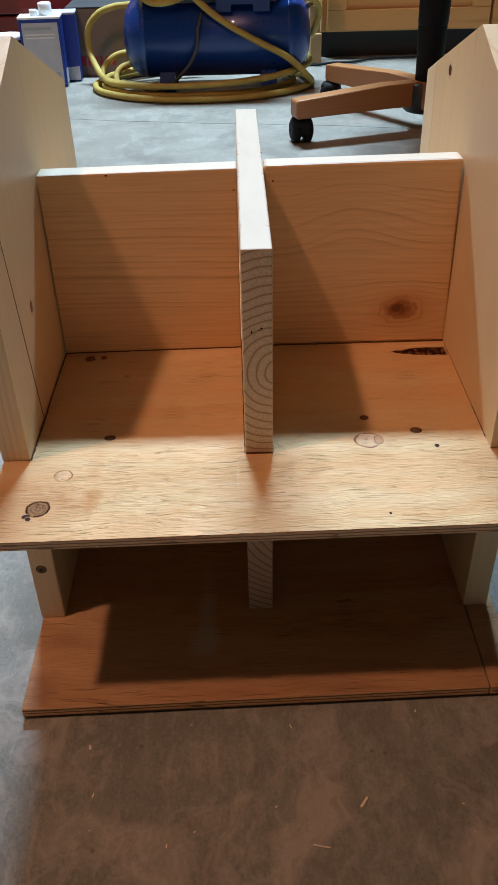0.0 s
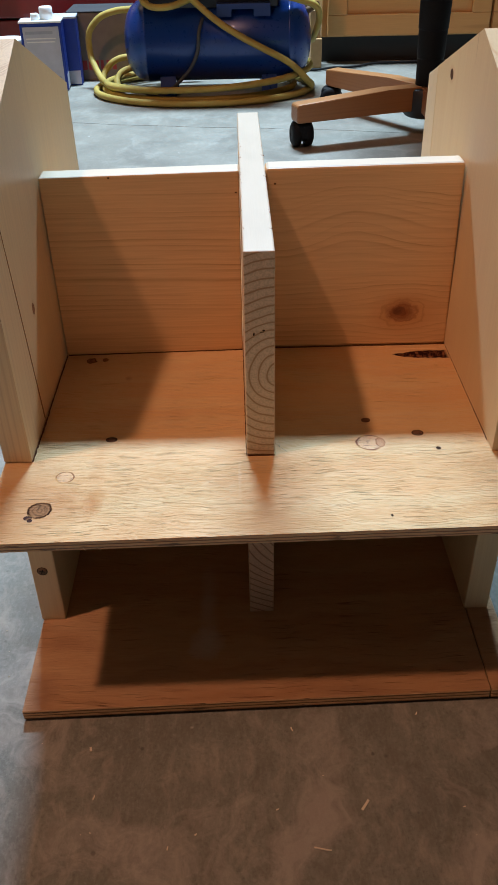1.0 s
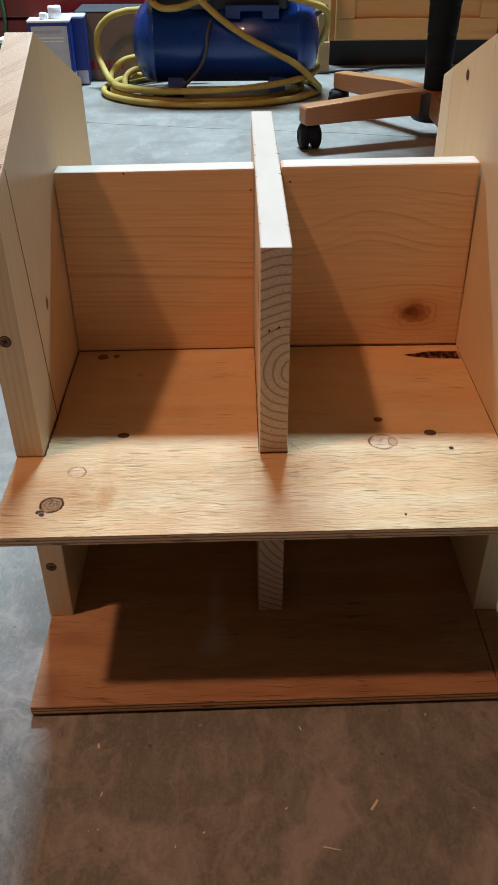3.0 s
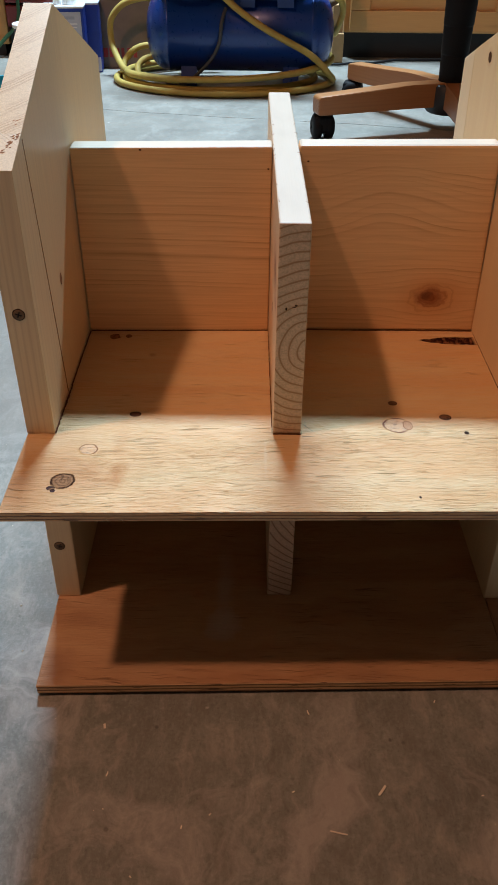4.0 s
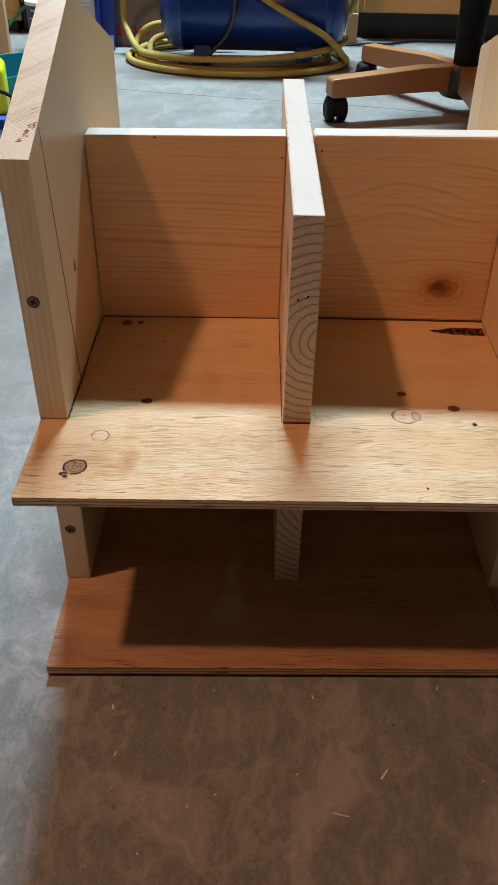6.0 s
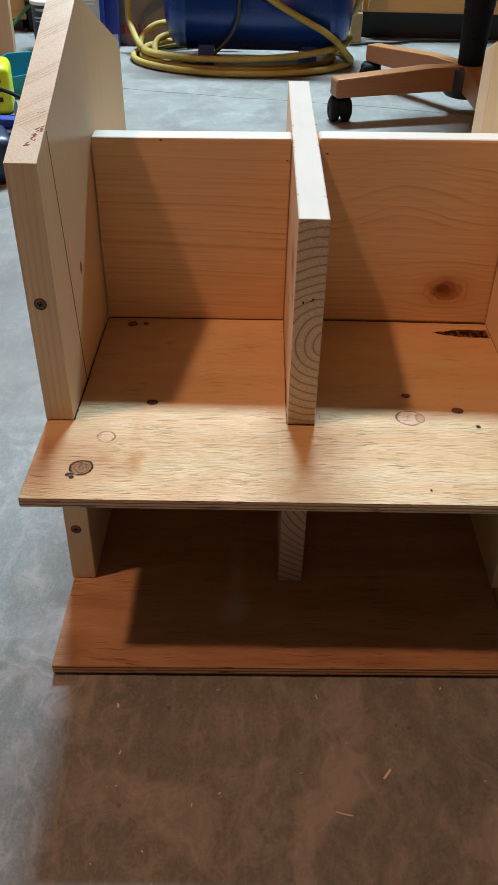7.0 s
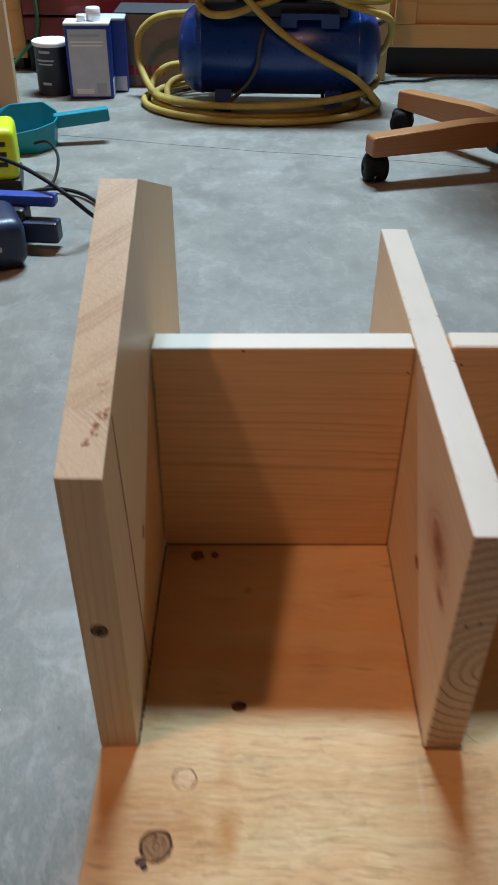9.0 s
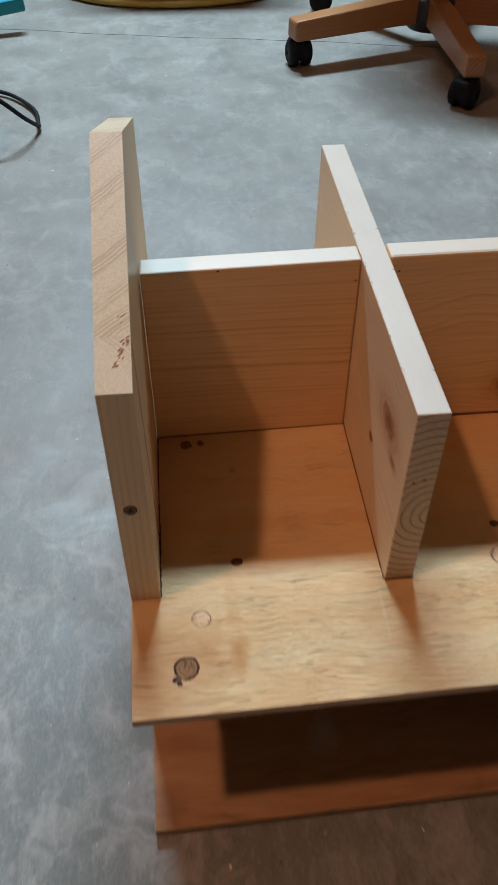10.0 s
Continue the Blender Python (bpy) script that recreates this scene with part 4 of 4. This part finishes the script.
# ---- compressor and hose ----
def build_compressor():
    cx, cy, cz, r = -0.048, 1.87, 0.125, 0.095
    unit = thing("air_compressor", pose(cx, cy, 0), "blue steel horizontal-tank air compressor on the concrete floor", "compressor")
    half = 0.237
    prof = [(0, -half)]
    for k in range(1, 9):
        a = math.radians(90 * k / 8)
        prof.append((r * math.sin(a) ** 0.75, -half + 0.055 * (1 - math.cos(a))))
    prof += [(r + 0.0012, -half + 0.0555), (r + 0.0012, -half + 0.0605), (r, -half + 0.061)]
    prof += [(a, -b) for a, b in prof[::-1]]
    part("tank", spin(prof, pose(0, 0, cz, 0, 90), 48), M_BLUE_TANK, unit, "glossy dark blue steel tank", True)
    for x in (-0.13, 0.13):
        part("foot", prism([(-0.075, 0.0), (-0.055, 0.0), (-0.04, 0.035), (0.04, 0.035), (0.055, 0.0), (0.075, 0.0), (0.055, 0.06), (-0.055, 0.06)], (x - 0.02, x + 0.02), "X", 0.001), M_BLUE_TANK, unit, "bent blue steel foot")
    part("saddle", prism([(-0.06, 0.205), (0.06, 0.205), (0.065, 0.235), (-0.065, 0.235)], (-0.17, 0.15), "X", 0.002), M_INK, unit, "navy steel saddle over the tank")
    part("bracket", box(-0.10, 0.06, -0.04, 0.04, 0.235, 0.300, 0.004, 2), M_NAVY, unit, "steel bracket")
    part("pump", box(-0.20, 0.17, -0.105, 0.09, 0.300, 0.46, 0.02, 3), M_BLACK, unit, "black pump housing", True)
    part("bracket", prism([(0.0, 0.188), (0.036, 0.188), (0.036, 0.2055), (0.091, 0.2055), (0.091, 0.188), (0.131, 0.188), (0.131, 0.217), (0.0, 0.217)], (-0.087, -0.060), "Y", 0.001), M_BRACKET, unit, "blue steel bracket with a slot")
    part("label", box(-0.148, -0.083, -0.0615, -0.058, 0.2105, 0.2305, 0.0005), M_WHITE, unit, "white sticker")
    part("valve", spin([(0, 0), (0.008, 0), (0.008, 0.022), (0.005, 0.024), (0.005, 0.04), (0, 0.04)], pose(0.222, -0.01, 0.185, 0, 60), 14), M_STEEL, unit, "steel drain valve", True)
    bx = part("cord", tube([(-0.035, -0.075, 0.185), (-0.045, -0.100, 0.155), (-0.050, -0.103, 0.115), (-0.07, -0.100, 0.075), (-0.11, -0.095, 0.035), (-0.14, -0.075, 0.012), (-0.19, -0.04, 0.006)], 0.0046, 8), M_CORD, unit, "dark grey power cord", True)
    return unit


def ellipse(cx, cy, rx, ry, z, turn=0.0, wave=0.0, n=14, tilt=0.0):
    out = []
    for k in range(n):
        a = 2 * math.pi * k / n
        x, y = rx * math.cos(a), ry * math.sin(a)
        c, s = math.cos(turn), math.sin(turn)
        out.append((cx + c * x - s * y, cy + s * x + c * y, z + wave * math.sin(2 * a + turn * 5) + tilt * (1 + math.cos(a)) / 2))
    return out


def build_hose():
    hose = thing("air_hose", pose(-0.09, 1.85, 0), "yellow rubber air hose coiled on the floor and over compressor", "hose")
    inv = pose(0.09, -1.85, 0)

    def loop(points, closed=False):
        part("loop", tube([inv @ Vector(p) for p in points], 0.0082, 10, 7, closed), M_HOSE, hose, "", True)

    loop(ellipse(-0.088, 1.880, 0.285, 0.188, 0.0095, 0.02), True)
    loop(ellipse(-0.075, 1.880, 0.268, 0.166, 0.026, 0.10, 0.004, tilt=0.030), True)
    loop(ellipse(-0.100, 1.888, 0.250, 0.165, 0.012, 0.05, 0.0), True)
    # tall loop at the tank's end, down to the coil
    loop([(-0.20, 1.735, 0.030), (-0.28, 1.775, 0.032), (-0.345, 1.86, 0.028), (-0.382, 1.93, 0.062), (-0.392, 1.95, 0.100), (-0.386, 1.95, 0.138), (-0.355, 1.95, 0.170), (-0.311, 1.945, 0.185), (-0.26, 1.94, 0.192), (-0.21, 1.945, 0.222), (-0.10, 1.945, 0.245)])
    loop([(-0.36, 1.90, 0.010), (-0.355, 1.93, 0.040), (-0.325, 1.95, 0.066), (-0.28, 1.955, 0.074), (-0.22, 1.975, 0.070), (-0.10, 1.99, 0.05)])
    loop([(-0.31, 1.84, 0.012), (-0.315, 1.87, 0.035), (-0.295, 1.89, 0.052), (-0.25, 1.91, 0.055), (-0.2, 1.97, 0.04)])
    # over the pump and down across the tank
    loop([(-0.225, 1.80, 0.222), (-0.20, 1.785, 0.212), (-0.155, 1.778, 0.215), (-0.11, 1.786, 0.229), (-0.06, 1.80, 0.243), (-0.01, 1.83, 0.262)])
    loop([(-0.225, 1.80, 0.222), (-0.238, 1.83, 0.245), (-0.23, 1.86, 0.262)])
    loop([(-0.175, 1.785, 0.284), (-0.135, 1.778, 0.256), (-0.095, 1.775, 0.219), (-0.045, 1.768, 0.180), (0.010, 1.763, 0.147), (0.065, 1.763, 0.119), (0.118, 1.768, 0.092), (0.150, 1.776, 0.068), (0.172, 1.785, 0.045), (0.190, 1.815, 0.022), (0.192, 1.86, 0.012)])
    loop([(0.03, 1.80, 0.262), (0.09, 1.795, 0.238), (0.15, 1.80, 0.222), (0.195, 1.815, 0.205), (0.208, 1.84, 0.175), (0.203, 1.87, 0.14), (0.20, 1.93, 0.11)])
    loop(ellipse(0.075, 1.87, 0.125, 0.075, 0.245, -0.1, 0.006), True)
    loop(ellipse(0.085, 1.87, 0.115, 0.068, 0.262, 0.1, 0.006), True)


# ---- tins, carton, cabinets at the far side ----
def build_rect_tins():
    back = thing("solvent_tin", pose(-0.479, 1.998, 0, 0, 0, 4), "rectangular plain blue metal tin standing behind another tin", "tin")
    part("body", box(-0.053, 0.053, -0.029, 0.029, 0.001, 0.166, 0.003, 3), M_TIN_BLUE, back)
    part("rim", box(-0.0545, 0.0545, -0.0305, 0.0305, 0.165, 0.171, 0.002), M_TIN_LABEL, back, "pale metal rim")
    part("label", box(0.020, 0.051, -0.0300, -0.0288, 0.004, 0.038, 0.0005), M_TIN_LABEL, back, "pale printed patch")
    m = pose(-0.507, 1.932, 0, 0, 0, 4)
    tin = thing("solvent_tin", m, "rectangular blue metal solvent tin with pale label and white caps", "tin")
    part("body", box(-0.053, 0.053, -0.029, 0.029, 0.001, 0.166, 0.003, 3), M_TIN_BLUE, tin)
    part("label", box(-0.046, 0.046, -0.0300, -0.0288, 0.006, 0.157, 0.0005), M_TIN_LABEL, tin, "pale lilac paper label")
    part("rim", box(-0.0545, 0.0545, -0.0305, 0.0305, 0.165, 0.171, 0.002), M_WHITE, tin, "pale metal rim")
    part("side_mark", box(0.0528, 0.0536, -0.024, 0.022, 0.006, 0.040, 0.0002), M_TIN_LABEL, tin, "pale patch on the narrow side")
    for i, (x0, x1, z, h, mat) in enumerate(((-0.040, 0.030, 0.140, 0.007, M_GREY_INK), (-0.040, 0.036, 0.128, 0.003, M_WHITE), (-0.038, 0.034, 0.120, 0.003, M_WHITE), (0.014, 0.038, 0.014, 0.024, M_GREY_INK), (-0.036, 0.006, 0.012, 0.012, M_WHITE))):
        part("print", box(x0, x1, -0.0306, -0.0298, z, z + h, 0), mat, tin)
    part("cap", spin([(0, 0.200), (0.015, 0.200), (0.017, 0.197), (0.0175, 0.171), (0.012, 0.170)], pose(0.016, 0.002, 0), 22), M_WHITE, tin, "white screw cap", True)
    part("cap", spin([(0, 0.186), (0.009, 0.186), (0.010, 0.184), (0.010, 0.171), (0.006, 0.170)], pose(-0.013, -0.010, 0), 18), M_WHITE, tin, "small white cap", True)


def build_round_tin():
    tin = thing("paint_tin", pose(-0.606, 1.962, 0), "small round navy paint tin with a white lid on concrete", "tin")
    part("body", spin([(0, 0.0), (0.044, 0.0), (0.0445, 0.002), (0.0430, 0.004), (0.0430, 0.112), (0.0445, 0.114)], steps=32), M_INK, tin, "navy printed body", True)
    part("lid", spin([(0.0445, 0.112), (0.0462, 0.114), (0.0462, 0.121), (0.0445, 0.122), (0.041, 0.119), (0, 0.119)], steps=32), M_WHITE, tin, "white lid", True)
    for z, w, h in ((0.098, 40, 0.006), (0.080, 60, 0.004), (0.072, 50, 0.003), (0.026, 30, 0.006)):
        bm = bmesh.new()
        a0 = -105 - w / 2
        lo = [bm.verts.new((0.0434 * math.cos(math.radians(a0 + w * k / 8)), 0.0434 * math.sin(math.radians(a0 + w * k / 8)), z)) for k in range(9)]
        hi = [bm.verts.new((v.co.x, v.co.y, z + h)) for v in lo]
        for k in range(8):
            bm.faces.new((lo[k], lo[k + 1], hi[k + 1], hi[k]))
        part("print", bm, M_GREY_INK, tin)


def build_far_side():
    carton = thing("carton", pose(-0.365, 2.10, 0), "grey cardboard carton with red lettering, standing behind the compressor", "box")
    part("body", box(-0.09, 0.10, -0.07, 0.07, 0, 0.170, 0.002), M_CARTON, carton)
    for k, w in enumerate((0.012, 0.010, 0.011, 0.008, 0.012, 0.010)):
        part("print", box(-0.062 + 0.0165 * k, -0.062 + 0.0165 * k + w, -0.0712, -0.0700, 0.028, 0.052, 0), M_CARTON_RED, carton, "red lettering bar")
    # added dark panel, keeps the lamp from paling the carton's top
    part("lid", box(-0.092, 0.102, -0.072, 0.072, 0.1705, 0.174, 0.001), M_FABRIC, carton, "dark panel added over the top")
    chest = thing("tool_chest", pose(-0.50, 2.30, 0), "red enamelled steel tool chest on a dark plinth", "tool chest")
    part("plinth", box(-0.22, 0.22, -0.11, 0.2, 0, 0.075, 0.002), M_KICK, chest, "dark plinth")
    for k in range(4):
        part("drawer", box(-0.22, 0.22, -0.125, 0.2, 0.078 + 0.062 * k, 0.135 + 0.062 * k, 0.004), M_RED, chest, "red drawer front")
    cab = thing("base_cabinet", pose(0.72, 2.42, 0), "oak base cabinet with a panelled door above a black toe kick", "cabinet")
    part("body", box(-0.47, 0.50, -0.22, 0.30, 0.070, 0.88, 0.002), M_CABINET, cab)
    part("toe_kick", box(-0.47, 0.50, -0.20, 0.30, 0.0, 0.070, 0.001), M_KICK, cab, "black toe kick")
    for x0, x1 in ((-0.455, 0.015), (0.022, 0.492)):
        door = part("door", box(x0, x1, -0.232, -0.221, 0.076, 0.86, 0.002), M_CABINET, cab, "oak door panel")
        for b in ((x0, x1, 0.076, 0.131), (x0, x1, 0.805, 0.86), (x0, x0 + 0.055, 0.131, 0.805), (x1 - 0.055, x1, 0.131, 0.805)):
            part("rail", box(b[0], b[1], -0.243, -0.232, b[2], b[3], 0.0025), M_CABINET, door)
    side = thing("side_cabinet", pose(-0.90, 2.35, 0), "brown wooden cabinet on a dark plinth", "cabinet")
    part("body", box(-0.35, 0.175, -0.16, 0.3, 0.03, 0.88, 0.003), M_CABINET, side)
    part("plinth", box(-0.35, 0.16, -0.15, 0.3, 0.0, 0.03, 0.001), M_KICK, side, "dark plinth")
    block = thing("wood_block", pose(0.232, 2.16, 0), "stack of pale wooden offcuts beside the cabinet", "offcut")
    part("offcut", box(-0.018, 0.014, -0.03, 0.03, 0.0, 0.078, 0.002), M_BEIGE, block)
    part("offcut", box(-0.020, 0.010, -0.02, 0.03, 0.079, 0.150, 0.002), M_BEIGE, block)
    plank = thing("plank", pose(-0.71, 1.80, 0), "pale pine board standing upright on the floor", "board")
    part("board", box(-0.055, 0.048, -0.011, 0.011, 0, 0.62, 0.0015), M_PLANK, plank)
    gh = thing("garden_hose", pose(-0.7, 2.15, 0), "thin green hose hanging beside the cabinet", "hose")
    part("hose", tube([(-0.06, 0.0, 0.02), (-0.03, 0.01, 0.05), (0.01, 0.015, 0.09), (0.02, 0.015, 0.15), (0.01, 0.015, 0.25), (0.0, 0.015, 0.34)], 0.005, 8), M_GREEN, gh, "", True)
    cord = thing("floor_cord", pose(0.28, 2.12, 0), "black power cord on the floor along the toe kick", "cord")
    part("cord", tube([(-0.10, -0.03, 0.005), (-0.05, -0.035, 0.005), (0.0, -0.01, 0.005), (0.06, -0.005, 0.005), (0.12, 0.035, 0.005), (0.2, 0.045, 0.005), (0.3, 0.05, 0.005)], 0.0035, 8), M_RUBBER, cord, "", True)


# ---- dustpan and tools ----
def build_dustpan():
    pan = thing("dustpan", pose(-0.585, 1.53, 0, 0, 0, 6), "turquoise plastic dustpan lying on the floor", "dustpan")
    bm = bmesh.new()
    outer, inner = [], []
    # back wall bends round the tray from one mouth corner to the other
    rim = [(-0.13, -0.075, 0.012), (-0.04, -0.080, 0.040), (0.035, -0.070, 0.052), (0.068, -0.035, 0.056), (0.072, 0.0, 0.057), (0.068, 0.035, 0.060), (0.035, 0.080, 0.068), (-0.04, 0.092, 0.060), (-0.13, 0.090, 0.020)]
    rows = []
    for x, y, z in rim:
        rows.append((bm.verts.new((x * 0.90, y * 0.86, 0.001)), bm.verts.new((x, y, z)), bm.verts.new((x * 0.96, y * 0.95, z)), bm.verts.new((x * 0.86, y * 0.82, 0.004))))
    for a, b in zip(rows, rows[1:]):
        for k in range(3):
            bm.faces.new((a[k], b[k], b[k + 1], a[k + 1]))
    bm.faces.new([r[0] for r in rows][::-1])
    bm.faces.new([r[3] for r in rows])
    bmesh.ops.bevel(bm, geom=bm.edges[:], offset=0.001, segments=1, affect="EDGES")
    part("tray", bm, M_TEAL, pan)
    handle = box(0.066, 0.182, -0.012, 0.012, 0.026, 0.054, 0.005, 3)
    part("handle", handle, M_TEAL, pan, "flat turquoise handle").rotation_euler = (0, radians(-5), radians(8))


def build_tools():
    ch = thing("battery_charger", pose(-0.60, 1.28, 0, 0, 0, 12), "lime yellow power tool battery with a black foot on the floor", "battery")
    part("body", box(-0.075, 0.062, -0.05, 0.05, 0.022, 0.115, 0.014, 4), M_LIME, ch, "", True)
    part("foot", box(-0.078, 0.064, -0.053, 0.053, 0.0, 0.026, 0.004, 2), M_BLACK, ch, "black base")
    for k in range(3):
        part("rib", box(0.02, 0.045, -0.0525, -0.049, 0.05 + 0.018 * k, 0.058 + 0.018 * k, 0.001), M_BLACK, ch)
    clamp = thing("bar_clamp", pose(-0.52, 1.03, 0, 0, 0, -4), "blue bar clamp with a navy pad lying on concrete", "clamp")
    part("bar", box(-0.12, 0.105, -0.010, 0.016, 0.062, 0.080, 0.004, 2), M_CLAMP_BLUE, clamp, "blue grip bar")
    part("pad", box(0.055, 0.112, -0.035, -0.004, 0.012, 0.046, 0.004, 2), M_NAVY, clamp, "navy pad")
    part("jaw", box(-0.02, 0.06, -0.03, 0.012, 0.020, 0.064, 0.006, 2), M_BLACK, clamp, "black jaw")
    part("post", box(-0.10, -0.06, -0.02, 0.012, 0.0, 0.064, 0.004, 2), M_BLACK, clamp)
    case = thing("tool_case", pose(-0.552, 0.940, 0, 0, 0, 24), "dark navy plastic tool body lying on the floor", "tool")
    part("shell", box(-0.12, 0.095, -0.062, 0.05, 0.004, 0.078, 0.020, 4), M_NAVY, case, "", True)
    part("foot", box(-0.10, 0.085, -0.05, 0.045, 0.0, 0.012, 0.003), M_BLACK, case)
    part("badge", box(0.02, 0.055, -0.0632, -0.0615, 0.034, 0.042, 0.0005), M_TIN_LABEL, case, "pale badge")
    cable = thing("tool_cable", pose(-0.5, 1.2, 0), "black rubber tool cable looping over the floor", "cable")
    part("strand", tube([(-0.10, -0.08, 0.125), (0.0, -0.115, 0.112), (0.06, -0.155, 0.100), (0.105, -0.185, 0.083), (0.135, -0.165, 0.045), (0.149, -0.125, 0.014), (0.147, -0.100, 0.006), (0.134, -0.040, 0.006), (0.088, 0.024, 0.007), (0.040, 0.048, 0.008), (0.0, 0.040, 0.008), (-0.06, 0.0, 0.008)], 0.0036, 8), M_RUBBER, cable, "", True)
    part("strand", tube([(-0.03, 0.18, 0.05), (0.0, 0.17, 0.056), (0.025, 0.13, 0.04), (0.022, 0.08, 0.010), (0.0, 0.04, 0.005)], 0.0028, 8), M_RUBBER, cable, "", True)


# ---- shavings and dust on the floor ----
def build_shavings():
    for x, y, l, a, c in ((0.0607, -0.1639, 0.008, 52, 0.002), (0.0164, -0.1048, 0.003, 115, 0.001), (0.0303, -0.1924, 0.011, -15, 0.001), (-0.1243, -0.1168, 0.003, 100, 0.002), (-0.1176, -0.1531, 0.0028, 70, 0.001), (0.1068, -0.0948, 0.002, 60, 0.001), (-0.0669, -0.1892, 0.002, 80, 0.001), (0.0034, -0.1652, 0.0018, 10, 0.001), (-0.0495, -0.1806, 0.0016, 30, 0.001)):
        sh = thing("wood_shaving", pose(x, y, 0, 0, 0, a), "tiny curled pale wood shaving on the concrete", "shaving", "shavings in front of the organizer")
        w = 0.0008 if c > 0.0015 else 0.0004
        part("curl", prism([(-l / 2, 0.0001), (-l / 6, 0.0002), (l / 4, 0.0003), (l / 2, 0.0012), (l / 2, 0.0016), (l / 4, 0.0009), (-l / 6, 0.0008), (-l / 2, 0.0007)], (-w, w), "Y", 0.0001), M_CHIP, sh)
    rnd = random.Random(4)
    bm = bmesh.new()
    for _ in range(220):
        x, y = rnd.uniform(-0.45, 0.30), rnd.uniform(-0.30, 0.6)
        s, a = rnd.uniform(0.0003, 0.0008), rnd.uniform(0, 6.3)
        bmesh.ops.create_cube(bm, size=1, matrix=Matrix.LocRotScale((x, y, s * 0.4), Euler((0, 0, a)), (s * rnd.uniform(1, 3), s, s * 0.8)))
    tagged(part("sawdust", bm, M_CHIP), "sparse pale sawdust specks on the concrete", "sawdust", kind="stuff")


build_organizer()
build_chair()
build_compressor()
build_hose()
build_rect_tins()
build_round_tin()
build_far_side()
build_dustpan()
build_tools()
build_shavings()
build_setting()
